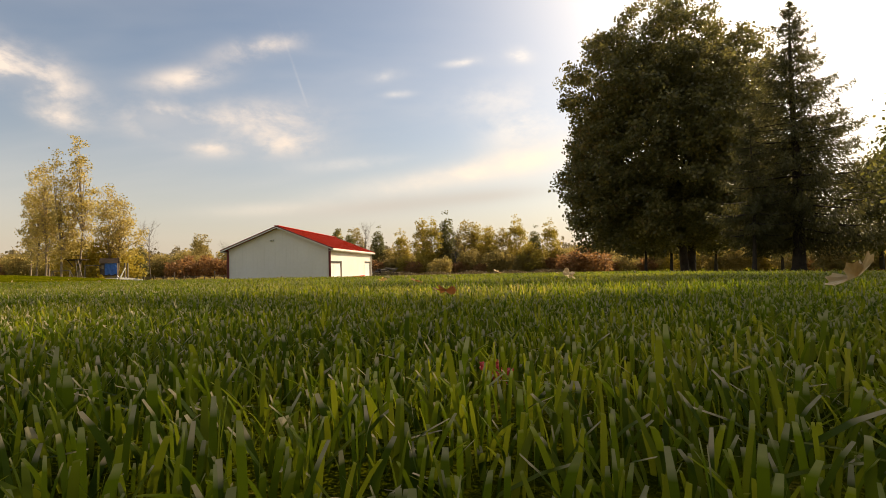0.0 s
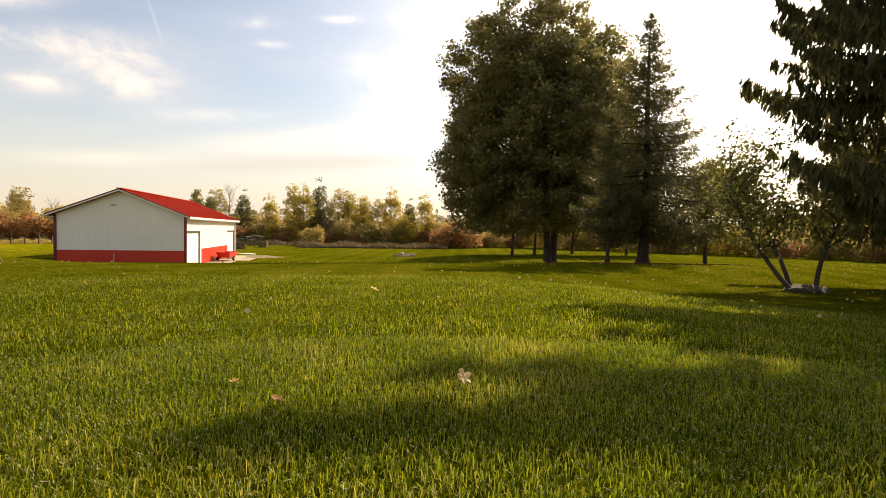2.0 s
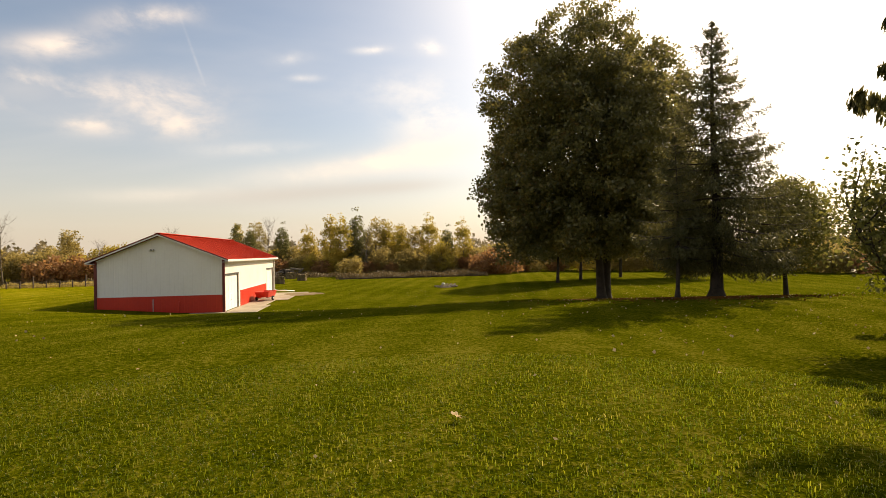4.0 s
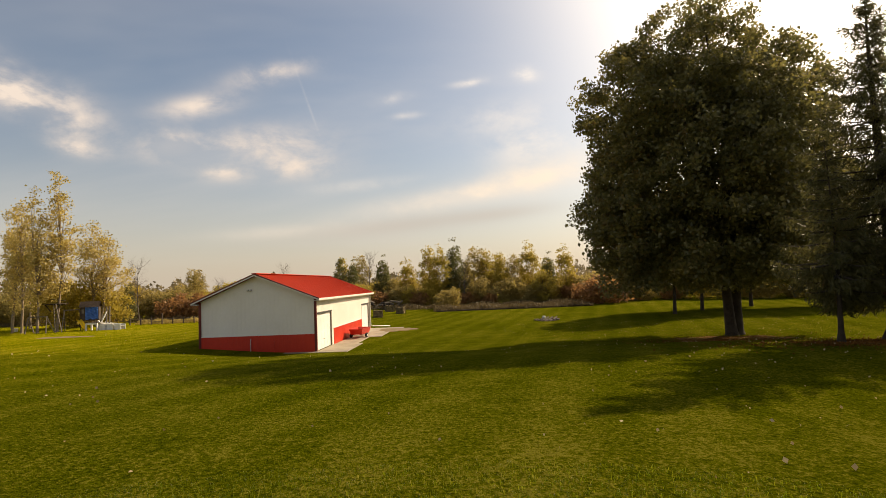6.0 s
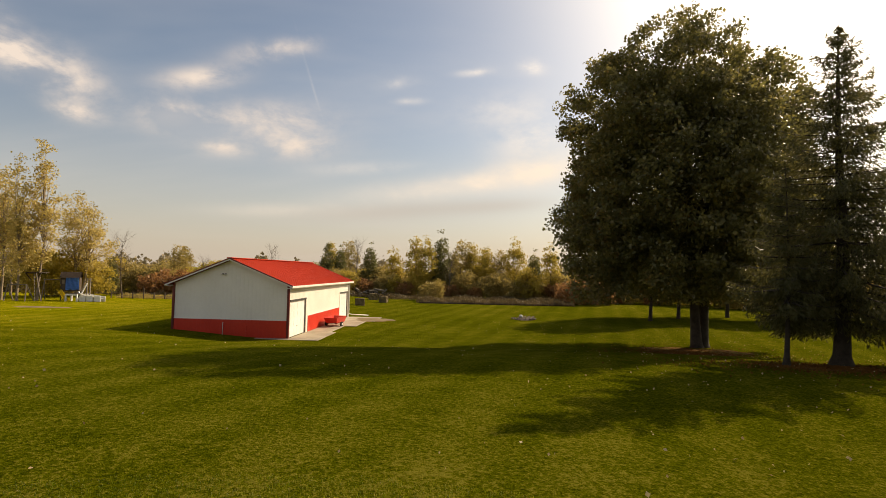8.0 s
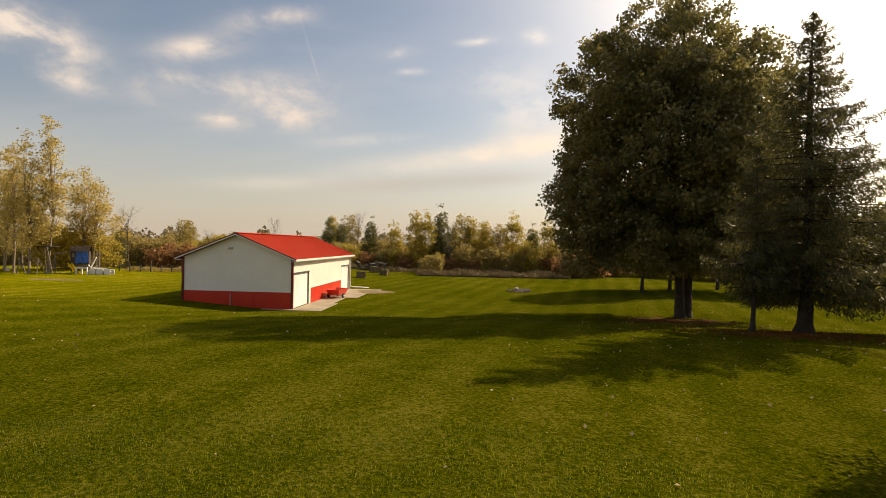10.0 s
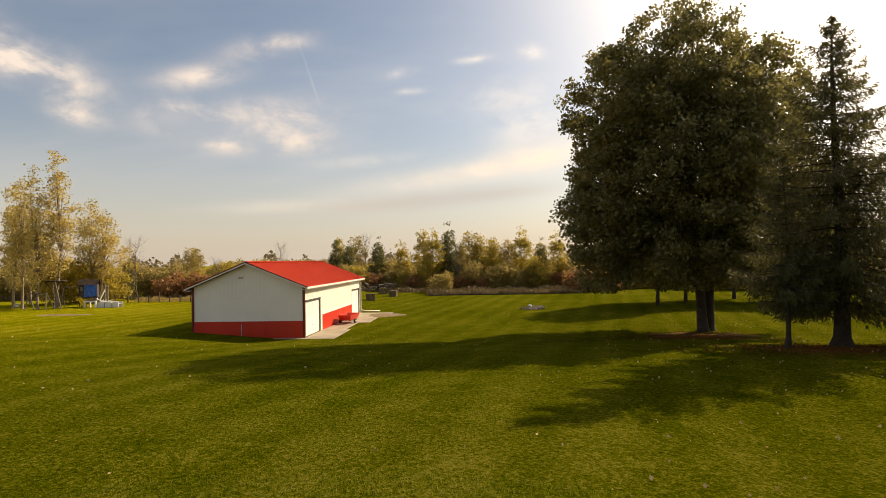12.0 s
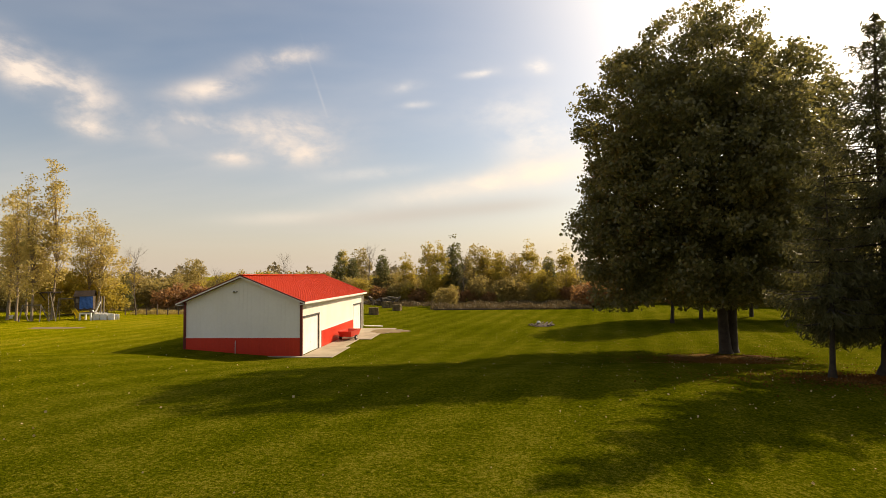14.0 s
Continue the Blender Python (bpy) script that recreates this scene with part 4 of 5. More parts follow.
# behind the field, from the play area round to the shaded row
hedge([(-62, 30), (-44, 31), (-26, 34), (-12, 48), (0, 46), (12, 46), (26, 44), (40, 38), (56, 26), (66, 6), (70, -20)], 1.7, 3.0, LOW, [0.6, 0.16, 0.24, 0.0], 0.7, 1.12)
hedge([(-66, 38), (-30, 42), (-12, 55), (2, 51), (16, 51), (30, 49), (46, 42), (64, 26), (76, 0)], 2.2, 4.0, ["hedge_bush", "yellow_bush", "olive_tree", "young_tree"], [0.7, 0.22, 0.04, 0.04], 0.9, 1.3)
hedge([(-80, 60), (-30, 70), (10, 74), (60, 62), (95, 30)], 3.4, 6.0, ["hedge_bush", "olive_tree", "young_tree"], [0.86, 0.08, 0.06], 0.9, 1.3)
for kind, x, y, s in (("cedar_tree", 5.8, 50.6, 1.17), ("cedar_tree", -13.3, 54.4, 0.9), ("cedar_tree", -11.6, 56.0, 0.86), ("bare_tree", -9.0, 55.7, 1.25), ("cedar_tree", -6.3, 54.8, 0.93), ("young_tree", -1.8, 52.1, 0.92), ("young_tree", 1.6, 50.3, 1.08), ("young_tree", 3.5, 48.4, 1.1), ("olive_tree", 8.8, 53.8, 1.15), ("young_tree", 10.6, 53.0, 1.0), ("young_tree", 12.8, 51.0, 0.92), ("young_tree", 17.2, 51.3, 1.12), ("cedar_tree", 19.8, 49.4, 0.86), ("young_tree", 22.0, 47.0, 1.0), ("yellow_bush", 18.6, 46.0, 1.2), ("rust_bush", 23.9, 39.6, 1.5), ("rust_bush", 26.4, 39.0, 1.5), ("hedge_bush", 5.0, 40.5, 0.75), ("bare_tree", 7.2, 47.5, 1.0), ("bare_tree", -27.5, 66, 1.15), ("bare_tree", -29.7, 28.3, 1.05), ("cedar_tree", -30.9, 28.2, 0.52), ("olive_tree", -27.9, 36.4, 0.8), ("bare_tree", -24.0, 35.4, 0.7), ("rust_bush", -27.5, 31.5, 1.3), ("rust_bush", -24.5, 32.5, 1.3), ("rust_bush", -21.5, 33.5, 1.2), ("yellow_bush", -33.2, 23.8, 1.25), ("yellow_bush", -35.4, 23.5, 1.3), ("yellow_bush", -30.8, 25.4, 1.1)):
    plant(kind, x, y, s, r)
# a light green tree beside the spruce, across the lawn
broadleaf("field_tree", Matrix.Translation((27.5, -8.5, rise1(27.5, -8.5))) @ Matrix.Scale(0.85, 4), "light olive-green tree beyond the spruce", np.random.default_rng(66), 6.0, 0.14, [(0, 0, 3.6, 2.3, 2.1, 2.4), (0.8, 0.4, 4.8, 1.5, 1.5, 1.5)], 260, 40, 0.36, 0.12, APPLE, BARK, bare=1.2, limbs=12)


# ---- play area ----
def build_playhouse():
    z = rise1(-28.5, 19.5)
    top = thing("play_set", pose(-28.6, 19.5, z, 0, 0, 30) @ Matrix.Diagonal((0.7, 0.8, 1.0, 1)), "dark wooden playhouse on posts with a blue tarp wall", "play set")
    for x in (-1.0, 1.0):
        for y in (-0.7, 0.7):
            part("post", beam(bmesh.new(), (x, y, -0.1), (x, y, 1.0), 0.1), DARK_WOOD, top)
    part("deck", boxed((-1.12, -0.85, 0.9), (1.12, 0.85, 1.0), 0.01), DARK_WOOD, top)
    for a, b in (((-1.05, -0.78, 1.0), (-0.99, 0.78, 2.35)), ((0.99, -0.78, 1.0), (1.05, 0.78, 2.2)), ((-1.05, 0.72, 1.0), (1.05, 0.78, 2.3)), ((-1.05, -0.78, 1.0), (-0.5, -0.72, 2.3))):
        part("plank_wall", boxed(a, b, 0.008), DARK_WOOD, top)
    part("window_frame", boxed((-0.9, -0.80, 1.6), (-0.62, -0.78, 2.0), 0.006), GREY_WOOD, top, "small grey window")
    # tarp with folds
    bm = bmesh.new()
    n = 14
    grid = [[bm.verts.new((-0.5 + 1.5 * i / n, -0.80 - 0.03 * math.sin(i * 1.3 + j * 0.4) - 0.02 * math.sin(j * 2.1 + i), 1.02 + 1.25 * j / n - 0.05 * math.sin(i * 0.9) * (1 - j / n))) for j in range(n + 1)] for i in range(n + 1)]
    for i in range(n):
        for j in range(n):
            bm.faces.new((grid[i][j], grid[i + 1][j], grid[i + 1][j + 1], grid[i][j + 1]))
    bmesh.ops.solidify(bm, geom=bm.faces[:], thickness=0.012)
    part("tarp", bm, TARP, top, "creased bright blue tarp")
    for s in (-1, 1):
        bm = bmesh.new()
        a = [Vector((x, 0, 2.75)) for x in (-1.2, 1.2)]
        b = [Vector((x, s * 0.98, 2.2)) for x in (-1.2, 1.2)]
        v = [bm.verts.new(p) for p in (a[0], a[1], b[1], b[0])]
        bm.faces.new(v)
        bmesh.ops.solidify(bm, geom=bm.faces[:], thickness=0.05)
        part("roof_board", bm, DARK_WOOD, top)
    # slide
    bm = bmesh.new()
    prof = [(0.0, 0.98), (0.25, 0.9), (0.9, 0.3), (1.2, 0.1), (1.45, 0.06)]
    rows = []
    for dy, z0 in prof:
        rows.append([bm.verts.new((-1.5 + u + dy * 0.85, -0.85 - dy * 0.7, z0 + h)) for u, h in ((0, 0.14), (0.04, 0.0), (0.46, 0.0), (0.5, 0.14))])
    for p, q in zip(rows[:-1], rows[1:]):
        for k in range(3):
            bm.faces.new((p[k], p[k + 1], q[k + 1], q[k]))
    bmesh.ops.solidify(bm, geom=bm.faces[:], thickness=0.03)
    part("slide", bm, YELLOW_PLASTIC, top, "yellow plastic slide")
    # swing beam with its frame and three swings
    part("swing_beam", beam(bmesh.new(), (-1.0, 0, 2.0), (-3.1, 0, 2.0), 0.1), GREY_WOOD, top)
    for y in (-0.9, 0.9):
        part("frame_leg", beam(bmesh.new(), (-3.0, 0, 2.02), (-2.75 - 0.35, y, -0.05), 0.09), GREY_WOOD, top)
    part("frame_leg", beam(bmesh.new(), (-1.3, -0.1, 2.0), (-0.75, -0.7, 0.6), 0.09), GREY_WOOD, top)
    for x in (-2.6, -2.0, -1.5):
        bm = bmesh.new()
        for d in (-0.2, 0.2):
            beam(bm, (x + d, 0, 2.0), (x + d, 0, 0.5), 0.015, bevel=0)
        block(bm, (x - 0.23, -0.1, 0.46), (x + 0.23, 0.1, 0.5), 0.01)
        part("swing", bm, RUBBER, top, "black swing on ropes")


build_playhouse()


def build_white_frame():
    x, y = -27.2, 18.2
    top = thing("plastic_play_frame", pose(x, y, rise1(x, y)), "white plastic frame box beside the play set", "toy")
    for a in (-0.55, 0.55):
        for b in (-0.35, 0.35):
            part("upright", boxed((a - 0.06, b - 0.06, -0.02), (a + 0.06, b + 0.06, 0.62), 0.015), WHITE_PLASTIC, top)
    for b in (-0.35, 0.35):
        part("rail", boxed((-0.6, b - 0.05, 0.56), (0.6, b + 0.05, 0.70), 0.015), WHITE_PLASTIC, top)
    part("top_board", boxed((-0.6, -0.4, 0.7), (0.6, 0.4, 0.74), 0.01), DARK_WOOD, top)
    x, y = -25.6, 18.5
    top = thing("plastic_ramp", pose(x, y, rise1(x, y)), "white plastic slide lying tilted on the grass", "toy")
    bm = bmesh.new()
    rows = []
    for u, z0 in ((-1.0, 0.62), (-0.5, 0.52), (0.3, 0.4), (1.0, 0.32)):
        rows.append([bm.verts.new((u, v, z0 + h)) for v, h in ((-0.3, 0.16), (-0.26, 0.0), (0.26, 0.0), (0.3, 0.16))])
    for p, q in zip(rows[:-1], rows[1:]):
        for k in range(3):
            bm.faces.new((p[k], p[k + 1], q[k + 1], q[k]))
    bmesh.ops.solidify(bm, geom=bm.faces[:], thickness=0.04)
    part("chute", bm, WHITE_PLASTIC, top)
    for u in (-0.8, -0.1, 0.7):
        part("side_panel", boxed((u - 0.3, -0.33, -0.02), (u + 0.32, -0.28, 0.55), 0.02), WHITE_PLASTIC, top)
        part("side_panel", boxed((u - 0.3, 0.28, -0.02), (u + 0.32, 0.33, 0.5), 0.02), WHITE_PLASTIC, top)
    part("ladder_rail", beam(bmesh.new(), (-1.35, -0.2, 0.0), (-0.55, -0.1, 1.7), 0.12, 0.08), WHITE_PLASTIC, top)
    part("ladder_rail", beam(bmesh.new(), (-0.95, 0.25, 0.0), (-1.6, 0.2, 0.9), 0.12, 0.08), WHITE_PLASTIC, top)
    part("post", beam(bmesh.new(), (-0.85, 0.3, 0.0), (-0.85, 0.3, 2.2), 0.1), GREY_WOOD, top, "pale wooden post")
    part("post", beam(bmesh.new(), (-0.55, 0.3, 0.0), (-0.55, 0.3, 2.2), 0.1), GREY_WOOD, top, "pale wooden post")


build_white_frame()


def build_treehouse():
    x, y = -31.2, 18.2
    top = thing("tree_platform", pose(x, y, rise1(x, y)), "grey board platform round a poplar trunk with a ladder", "platform")
    for k in range(5):
        part("board", boxed((-0.75, -0.62 + k * 0.25, 2.62), (0.95, -0.40 + k * 0.25, 2.67), 0.006), DARK_WOOD, top)
    for s in (-0.3, 0.3):
        part("joist", beam(bmesh.new(), (-0.7, s, 2.57), (0.9, s, 2.57), 0.09), DARK_WOOD, top)
    part("brace", beam(bmesh.new(), (0.15, -0.2, 1.9), (0.85, -0.3, 2.55), 0.07), DARK_WOOD, top)
    part("brace", beam(bmesh.new(), (-0.15, -0.2, 1.9), (-0.65, -0.3, 2.55), 0.07), DARK_WOOD, top)
    part("hand_rail", beam(bmesh.new(), (0.1, -0.5, 3.1), (1.5, -0.45, 2.9), 0.05), DARK_WOOD, top)
    ladder = part("ladder", beam(beam(bmesh.new(), (0.75, -0.7, 2.6), (1.75, -1.15, -0.02), 0.06), (0.45, -0.6, 2.6), (1.25, -1.3, -0.02), 0.06), GREY_WOOD, top, "leaning grey ladder")
    for k in range(8):
        f = (k + 0.7) / 8.5
        a = Vector((0.75, -0.7, 2.6)).lerp(Vector((1.75, -1.15, -0.02)), f)
        b = Vector((0.45, -0.6, 2.6)).lerp(Vector((1.25, -1.3, -0.02)), f)
        part("rung", beam(bmesh.new(), a, b, 0.035), GREY_WOOD, ladder)


build_treehouse()


def build_goal():
    x, y = -31.5, 16.9
    top = thing("swing_frame", pose(x, y, rise1(x, y)), "weathered grey wooden swing frame", "swing frame")
    part("beam", beam(bmesh.new(), (-1.15, 0, 1.5), (0.75, 0, 1.5), 0.09), GREY_WOOD, top)
    for a, b in ((-1.1, -1.0), (0.7, 1.05)):
        for s in (-0.5, 0.5):
            part("leg", beam(bmesh.new(), (a, 0, 1.52), (b, s, -0.04), 0.08), GREY_WOOD, top)


build_goal()


def build_fence():
    top = thing("fence", pose(0, 0, 0), "low weathered post and rail garden fence", "fence")
    n = 9
    for k in range(n):
        x, y = -28.0 + k * 1.15, 24.3 + 0.05 * k
        z = rise1(x, y)
        part("post", beam(bmesh.new(), (x, y, z - 0.1), (x + 0.02 * math.sin(k * 3), y, z + (1.15 if k % 4 == 3 else 0.7)), 0.09), DARK_WOOD, top)
        if k < n - 1:
            z2 = rise1(x + 1.15, y + 0.05)
            for h in (0.3, 0.56):
                part("rail", beam(bmesh.new(), (x, y - 0.06, z + h), (x + 1.15, y - 0.01, z2 + h + 0.02 * math.sin(k)), 0.06, 0.03), GREY_WOOD, top)


build_fence()


def weeds(name, label, area, count, height, material, seed, lean=0.35):
    """Upright dry stalks and leaves over an area, as one mesh."""
    q = np.random.default_rng(seed)
    x0, x1, y0, y1 = area
    x, y = q.uniform(x0, x1, count), q.uniform(y0, y1, count)
    clump = 0.4 + 0.6 * np.abs(np.sin(x * 1.7 + y * 0.9) * np.sin(x * 0.6 + 2))
    z = rise(x, y) + q.uniform(0, 1, count) * height * clump
    d = q.normal(size=(count, 3)) * lean
    d[:, 2] = 1
    ob = new(name, leaf_mesh(name, np.stack([x, y, z], 1), 0.07, q, material, stretch=5.0, lean=d))
    return tagged(ob, label, "weeds", kind="stuff")


weeds("weed_bed", "dry brown weeds and stalks along the mown edge", (3.6, 23.0, 34.6, 38.5), 9000, 0.75, WEED, 5)
weeds("garden_plants", "straggling green and brown garden plants behind the fence", (-28.0, -18.0, 24.9, 27.5), 2600, 0.5, OLIVE, 6)
weeds("field_grass", "tall dry grass in front of the hedgerow", (-12.0, 30.0, 40.5, 46.0), 14000, 0.8, WEED, 7)
weeds("field_grass", "tall dry grass in front of the hedgerow", (-60.0, -14.0, 29.0, 33.0), 9000, 0.7, WEED, 8)


def far_woods():
    """A low brown wood all along the horizon, too far off to tell its trees apart."""
    q = np.random.default_rng(33)
    n = 60000
    az = q.uniform(radians(-75), radians(95), n)
    d = q.uniform(105, 150, n)
    crest = 4.6 + 1.3 * np.sin(az * 31) + 0.9 * np.sin(az * 83 + 1) + 0.8 * np.sin(az * 190 + 2)
    z = q.uniform(0, 1, n) ** 0.8 * crest * q.uniform(0.75, 1.1, n)
    pts = np.stack([5 + d * np.sin(az), -25 + d * np.cos(az), z], 1)
    tagged(new("far_woods", leaf_mesh("far_woods", pts, 0.5, q, FARWOOD)), "low hazy brown woods along the horizon", "woods", kind="stuff")


far_woods()


def build_rail_bed():
    top = thing("timber_edging", pose(0, 0, 0), "old dark timber edging along the weed bed", "edging")
    for k in range(8):
        x, y = 4.0 + k * 2.3, 34.3 + k * 0.13
        part("timber", beam(bmesh.new(), (x, y, rise1(x, y) + 0.06), (x + 2.24, y + 0.13, rise1(x + 2.2, y) + 0.06), 0.2, 0.18), DARK_WOOD, top)


build_rail_bed()


def stone_mesh(r, size, flat=0.6):
    bm = bmesh.new()
    bmesh.ops.create_icosphere(bm, subdivisions=2, radius=1)
    k = r.uniform(0.7, 1.25, 3) * [1, 1, flat]
    ph = r.uniform(0, 6, 3)
    for v in bm.verts:
        w = 1 + 0.13 * math.sin(v.co.x * 3 + ph[0]) + 0.11 * math.sin(v.co.y * 4 + ph[1]) + 0.08 * math.sin(v.co.z * 5 + ph[2])
        v.co = Vector((v.co.x * k[0], v.co.y * k[1], v.co.z * k[2])) * w * size
    return bm


def build_fire_pit():
    q = np.random.default_rng(17)
    x, y = 14.8, 15.8
    z = rise1(x, y)
    top = thing("fire_pit", pose(x, y, z), "ring of rough field stones round ashes on the lawn", "fire pit")
    for k in range(13):
        a = 2 * math.pi * k / 13
        st = part("stone", stone_mesh(q, 0.14, 0.45), STONE, top)
        st.location = (math.cos(a) * 0.95, math.sin(a) * 0.85, 0.08)
    bm = bmesh.new()
    bmesh.ops.create_cone(bm, cap_ends=True, segments=24, radius1=0.85, radius2=0.5, depth=0.1, matrix=pose(0, 0, 0.04))
    part("ash_bed", bm, DARK_WOOD, top, "dark ash bed")
    st = part("stone", stone_mesh(q, 0.19, 0.7), PALE_STONE, top, "one large pale stone")
    st.location = (-0.2, 0.1, 0.26)
    bm = bmesh.new()
    for k in range(4):
        v = 0.35 * k - 0.6
        beam(bm, (v, -0.6, 0.1), (v + 0.5, 0.6, 0.24), 0.09)
    part("log", bm, DARK_WOOD, top, "half-burnt dark logs")


build_fire_pit()


def build_bale(x, y, w, h, turn, label):
    top = thing("straw_bale", pose(x, y, rise1(x, y), 0, 0, turn), label, "bale", "bales")
    q = np.random.default_rng(int(abs(x * 10) + y))
    bm = boxed((-w / 2, -0.4, -0.02), (w / 2, 0.4, h), 0.06)
    bmesh.ops.subdivide_edges(bm, edges=bm.edges[:], cuts=3, use_grid_fill=True)
    for v in bm.verts:
        v.co += Vector(q.normal(size=3)) * 0.025
    part("bale", bm, STRAW, top)
    for u in (-0.22, 0.22):
        part("twine", boxed((u * w - 0.012, -0.43, 0.0), (u * w + 0.012, 0.43, h + 0.03), 0.004), DARK_WOOD, top)


build_bale(-2.0, 28.0, 1.0, 0.75, 12, "dark weathered straw bale on the grass")
build_bale(-0.4, 34.1, 0.95, 0.75, -9, "dark weathered straw bale on the grass")
build_bale(-2.4, 38.0, 1.1, 0.8, 25, "dark weathered straw bale near the log heap")


def build_log_heap():
    q = np.random.default_rng(23)
    top = thing("log_heap", pose(-3.6, 42.0, 0), "heap of cut grey logs and brush", "log heap")
    for k in range(26):
        a = Vector((q.uniform(-2.6, 2.4), q.uniform(-0.6, 0.6), 0.15 + 0.24 * (k % 5)))
        d = Vector((q.normal(), q.normal() * 0.6, q.normal() * 0.15)).normalized() * q.uniform(0.6, 1.5)
        v, f = tube_data([a, a + d * 0.5, a + d], [0.14, 0.15, 0.13], 8)
        mesh_object("log", v, f, GREY_WOOD if k % 3 else BARK, top)


build_log_heap()


def build_far_house():
    """A white house far off beyond the poplars, of which one end shows."""
    top = thing("far_house", pose(-66, 34, 0.3, 0, 0, 10), "white two-storey house with dark windows, far off", "house")
    part("wall", boxed((-4, -3, -0.2), (4, 3, 4.6), 0.02), FAR_PAINT, top)
    for s in (-1, 1):
        bm = bmesh.new()
        v = [bm.verts.new(p) for p in ((-4.3, 0, 6.4), (4.3, 0, 6.4), (4.3, s * 3.4, 4.45), (-4.3, s * 3.4, 4.45))]
        bm.faces.new(v)
        bmesh.ops.solidify(bm, geom=bm.faces[:], thickness=0.15)
        part("roof", bm, ASPHALT_ROOF, top)
    for x in (-2.6, 0.0, 2.6):
        for z in (0.9, 3.0):
            w = part("window", boxed((x - 0.5, -3.06, z), (x + 0.5, -2.98, z + 1.2), 0.02), TRIM_WHITE, top)
            part("pane", boxed((x - 0.42, -3.08, z + 0.08), (x + 0.42, -3.05, z + 1.12), 0.01), FAR_GLASS, w)


build_far_house()


def build_trough():
    x, y = -36.7, 19.8
    top = thing("white_bucket", pose(x, y, rise1(x, y)) @ Matrix.Scale(0.7, 4), "white plastic tub on the grass", "tub")
    bm = bmesh.new()
    bmesh.ops.create_cone(bm, cap_ends=True, segments=20, radius1=0.32, radius2=0.4, depth=0.45, matrix=pose(0, 0, 0.22))
    part("tub", bm, WHITE_PLASTIC, top)
    bm = bmesh.new()
    bmesh.ops.create_cone(bm, cap_ends=True, segments=20, radius1=0.43, radius2=0.43, depth=0.05, matrix=pose(0, 0, 0.45))
    part("rim", bm, WHITE_PLASTIC, top)


build_trough()


# ---- leaves on the lawn ----
def maple_leaf(name, m, size, material, label, curl=0.25):
    """A lobed fallen leaf with a stalk, its lobes curling."""
    bm = bmesh.new()
    out = []
    for k in range(41):
        a = -math.pi * 0.92 + 2 * math.pi * 0.92 * k / 40
        rad = 0.45 + 0.55 * abs(math.cos(a * 2.5)) ** 0.8 * (1 - 0.25 * abs(a) / math.pi)
        rad += 0.06 * math.sin(a * 21)
        x, y = rad * math.sin(a), rad * math.cos(a)
        out.append(bm.verts.new((x * size, y * size, (curl * (x * x + 0.6 * y * y) + 0.12 * math.sin(a * 5)) * size)))
    mid = bm.verts.new((0, 0, 0))
    for a, b in zip(out[:-1], out[1:]):
        bm.faces.new((mid, b, a))
    bmesh.ops.solidify(bm, geom=bm.faces[:], thickness=0.02 * size)
    top = thing(name, m, label, "leaf")
    part("blade", bm, material, top)
    v, f = tube_data([(0, -0.1 * size, 0), (0.05 * size, -0.7 * size, 0.08 * size), (0.15 * size, -1.2 * size, 0.3 * size)], [0.03 * size, 0.025 * size, 0.02 * size], 5)
    mesh_object("stalk", v, f, material, top)
    return top


def on_lawn(x, y, up, rx=0, ry=0, rz=0):
    return pose(x, y, rise1(x, y) + up, rx, ry, rz)


maple_leaf("red_leaf", on_lawn(8.71, -31.87, 0.014, 25, 10, 20), 0.018, RED_LEAF, "bright red maple leaf caught among grass blades")
maple_leaf("tan_leaf", on_lawn(9.24, -29.54, 0.055, 50, 0, 30), 0.045, TAN_LEAF, "pale tan maple leaf lying on the grass")
maple_leaf("orange_leaf", on_lawn(8.63, -30.95, 0.042, 20, 0, 160), 0.036, BROWN_LEAF, "orange-brown maple leaf lying on the grass")
maple_leaf("orange_leaf", on_lawn(8.43, -29.69, 0.042, 15, 10, 60), 0.034, BROWN_LEAF, "small orange-brown leaf lying flat on the grass")
maple_leaf("tan_leaf", on_lawn(8.21, -29.41, 0.045, 35, 0, 200), 0.026, TAN_LEAF, "small pale leaf caught in the grass")
maple_leaf("tan_leaf", on_lawn(9.11, -25.56, 0.06, 25, 0, 80), 0.06, TAN_LEAF, "pale tan leaf far out on the sunlit lawn")
maple_leaf("brown_leaf", on_lawn(9.32, -31.45, 0.075, -35, 20, 80), 0.045, TAN_LEAF, "curled brown dry leaf resting on the grass tips", curl=0.6)


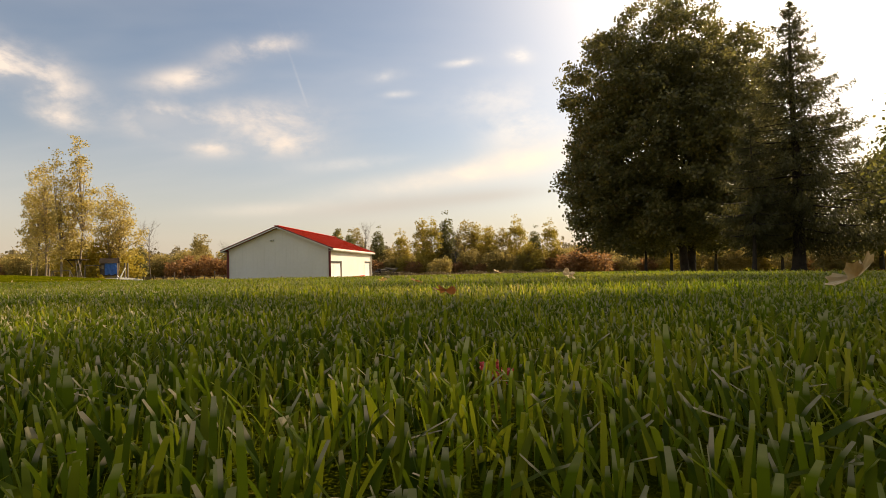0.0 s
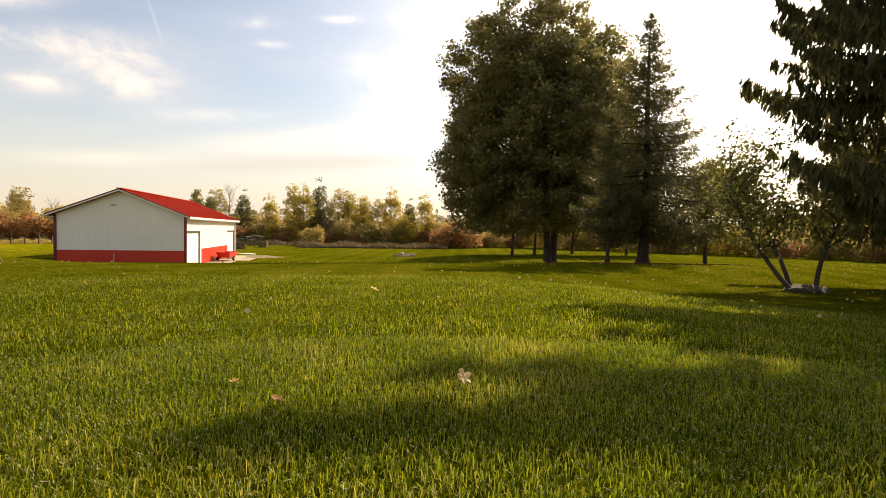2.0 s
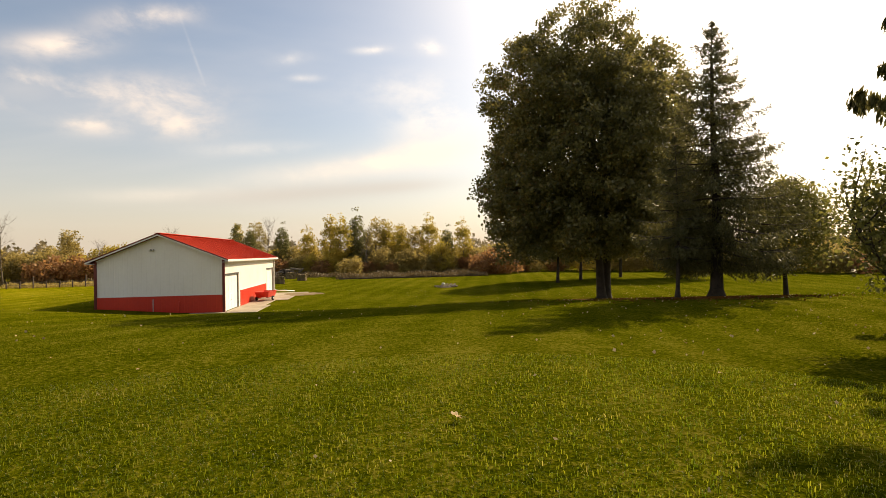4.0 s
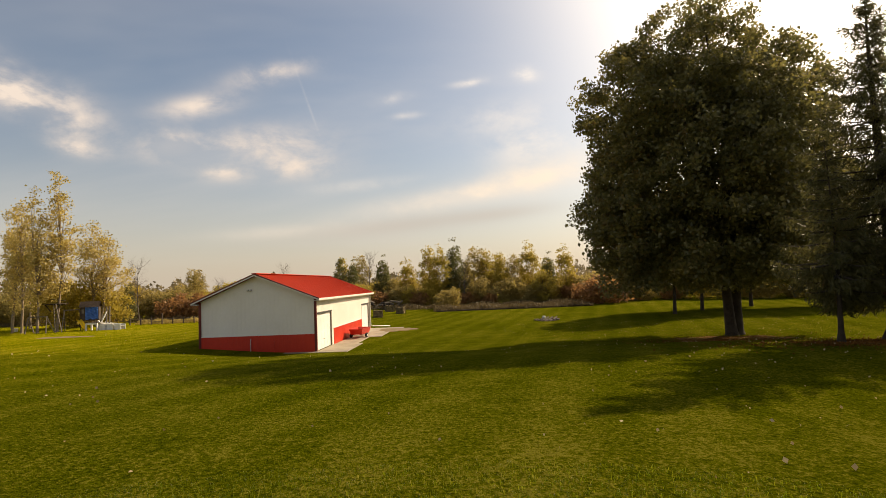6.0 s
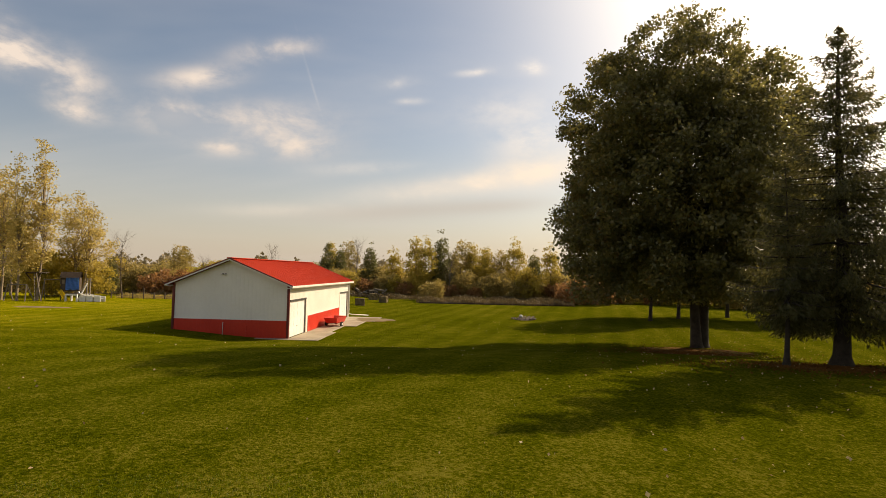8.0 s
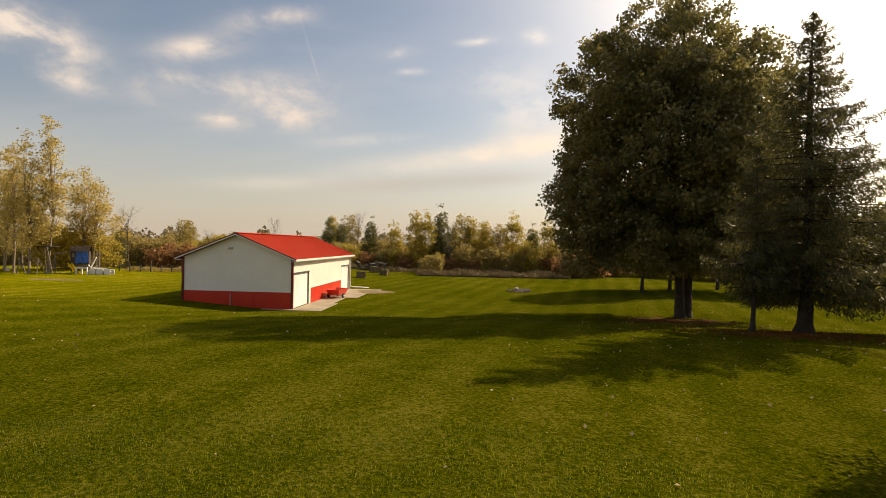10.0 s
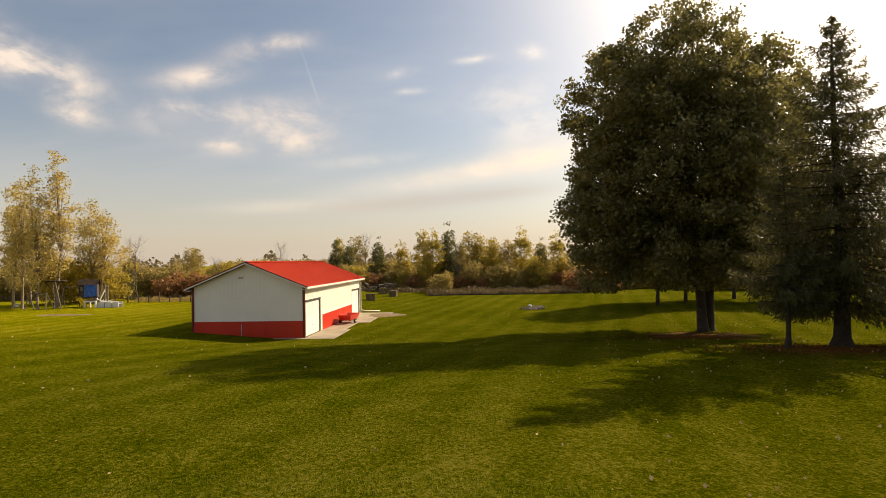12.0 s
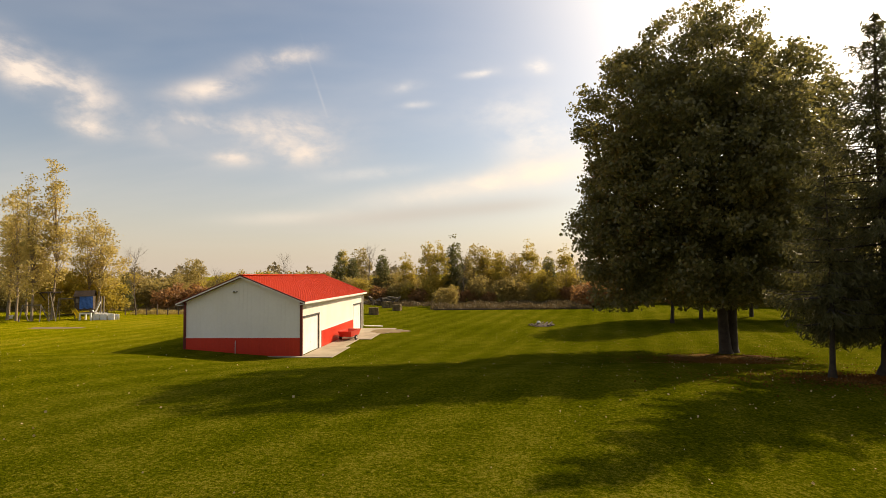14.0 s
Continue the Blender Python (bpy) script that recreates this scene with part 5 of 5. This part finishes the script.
def scattered_leaves():
    """Small fallen leaves strewn over the lawn, thicker under the trees."""
    q = np.random.default_rng(61)
    n = 5200
    x, y = q.uniform(-22, 32, n), q.uniform(-28, 14, n)
    m = (np.hypot(x - 8.8, y + 31.5) > 3.2) & ~((x > -7.2) & (x < 2.4) & (y > -1.0) & (y < 15))
    m &= q.random(n) < 0.13 + 0.5 * smooth((x - 6) / 14)
    x, y = x[m], y[m]
    c = np.stack([x, y, rise(x, y) + 0.035], 1)
    me = leaf_mesh("scattered_leaves", c, q.uniform(0.028, 0.06, len(c)), q, FALLEN, stretch=1.1)
    tagged(new("scattered_leaves", me), "small tan fallen leaves strewn over the lawn", "fallen leaves", kind="stuff")
    k = 9000
    a, d = q.uniform(0, 2 * np.pi, k), np.abs(q.normal(size=k))
    cx = np.where(q.random(k) < 0.5, 21.4, 21.8)
    x = cx + np.cos(a) * d * 2.6
    y = np.where(cx < 21.6, -1.3, -11.0) + np.sin(a) * d * 1.4
    me = leaf_mesh("leaf_carpet", np.stack([x, y, rise(x, y) + 0.02], 1), 0.05, q, CARPET, stretch=1.1)
    tagged(new("leaf_carpet", me), "brown fallen leaves gathered under the trees", "fallen leaves", kind="stuff")


scattered_leaves()


# ---- grass ----
def blades(name, label, x, y, height, width, seed):
    """Mown grass blades with blunt tips, bending each its own way, as one mesh."""
    q = np.random.default_rng(seed)
    n = len(x)
    h = height * q.uniform(0.45, 1.35, n)
    w = width * q.uniform(0.6, 1.3, n)
    a = q.uniform(0, 2 * np.pi, n)
    face = np.stack([np.cos(a), np.sin(a), np.zeros(n)], 1)
    b = a + np.pi / 2 + q.normal(size=n) * 0.5
    lean = np.stack([np.cos(b), np.sin(b), np.zeros(n)], 1) * (q.gamma(1.7, 0.22, n) * h)[:, None]
    root = np.stack([x, y, rise(x, y) - 0.004], 1)
    levels = []
    for f, k in ((0.0, 0.75), (0.5, 1.0), (0.82, 0.9), (1.0, 0.6)):
        mid = root + lean * f**1.8
        mid[:, 2] += h * (f - 0.25 * f**2 * np.minimum(np.linalg.norm(lean, axis=1) / h, 1.5))
        levels += [mid - face * (w * k / 2)[:, None], mid + face * (w * k / 2)[:, None]]
    verts = np.stack(levels, 1).reshape(-1, 3).astype(np.float32)
    quad = np.array([[0, 1, 3, 2], [2, 3, 5, 4], [4, 5, 7, 6]])
    loops = (np.arange(n)[:, None, None] * 8 + quad[None]).reshape(-1).astype(np.int32)
    me = bpy.data.meshes.new(name)
    me.vertices.add(8 * n)
    me.vertices.foreach_set("co", verts.ravel())
    me.loops.add(12 * n)
    me.loops.foreach_set("vertex_index", loops)
    me.polygons.add(3 * n)
    me.polygons.foreach_set("loop_start", np.arange(0, 12 * n, 4, dtype=np.int32))
    me.update(calc_edges=True)
    me.materials.append(BLADE)
    v = np.array([0, 0, 0.5, 0.5, 0.82, 0.82, 1, 1])[loops % 8]
    uv = me.uv_layers.new(name="along")
    uv.data.foreach_set("uv", np.stack([np.zeros_like(v), v], 1).astype(np.float32).ravel())
    return tagged(new(name, me), label, "grass", kind="stuff")


def fan(seed, r0, r1, density, half):
    """Places in a ring sector round the spot where the flight starts."""
    q = np.random.default_rng(seed)
    n = int(density * half * (r1**2 - r0**2))
    rad = np.sqrt(q.uniform(r0**2, r1**2, n))
    a = q.uniform(-half, half, n)
    return 8.69 + rad * np.sin(a), -32.36 + rad * np.cos(a)


def clear(x, y, spot, r):
    return np.hypot(x - spot[0], y - spot[1]) > r


def thinning(seed, n, reach, half, fall):
    """Places that thin out with distance, with no edge to the belt."""
    q = np.random.default_rng(seed)
    rad = reach * q.random(n) ** fall
    a = q.uniform(-half, half, n)
    return 8.69 + rad * np.sin(a), -32.36 + rad * np.cos(a), rad


x, y = fan(1, 0.0, 1.6, 11000, math.pi * 0.55)
m = clear(x, y, (8.685, -32.307), 0.06)
blades("grass_near", "short mown green grass blades with dry tips", x[m], y[m], 0.037, 0.0034, 101)
x, y = fan(2, 1.6, 4.0, 6500, 1.0)
blades("grass_near", "short mown green grass blades with dry tips", x, y, 0.04, 0.0038, 102)
x, y, d = thinning(3, 90000, 10.0, 1.0, 0.8)
m = d > 3.8
blades("grass_middle", "mown lawn grass in sun and shade", x[m], y[m], 0.036, 0.006, 103)
x, y = fan(5, 0.1, 5.0, 420, 1.0)
m = clear(x, y, (8.685, -32.307), 0.09)
blades("grass_near", "broader pale blades standing among the mown grass", x[m], y[m], 0.048, 0.0052, 105)
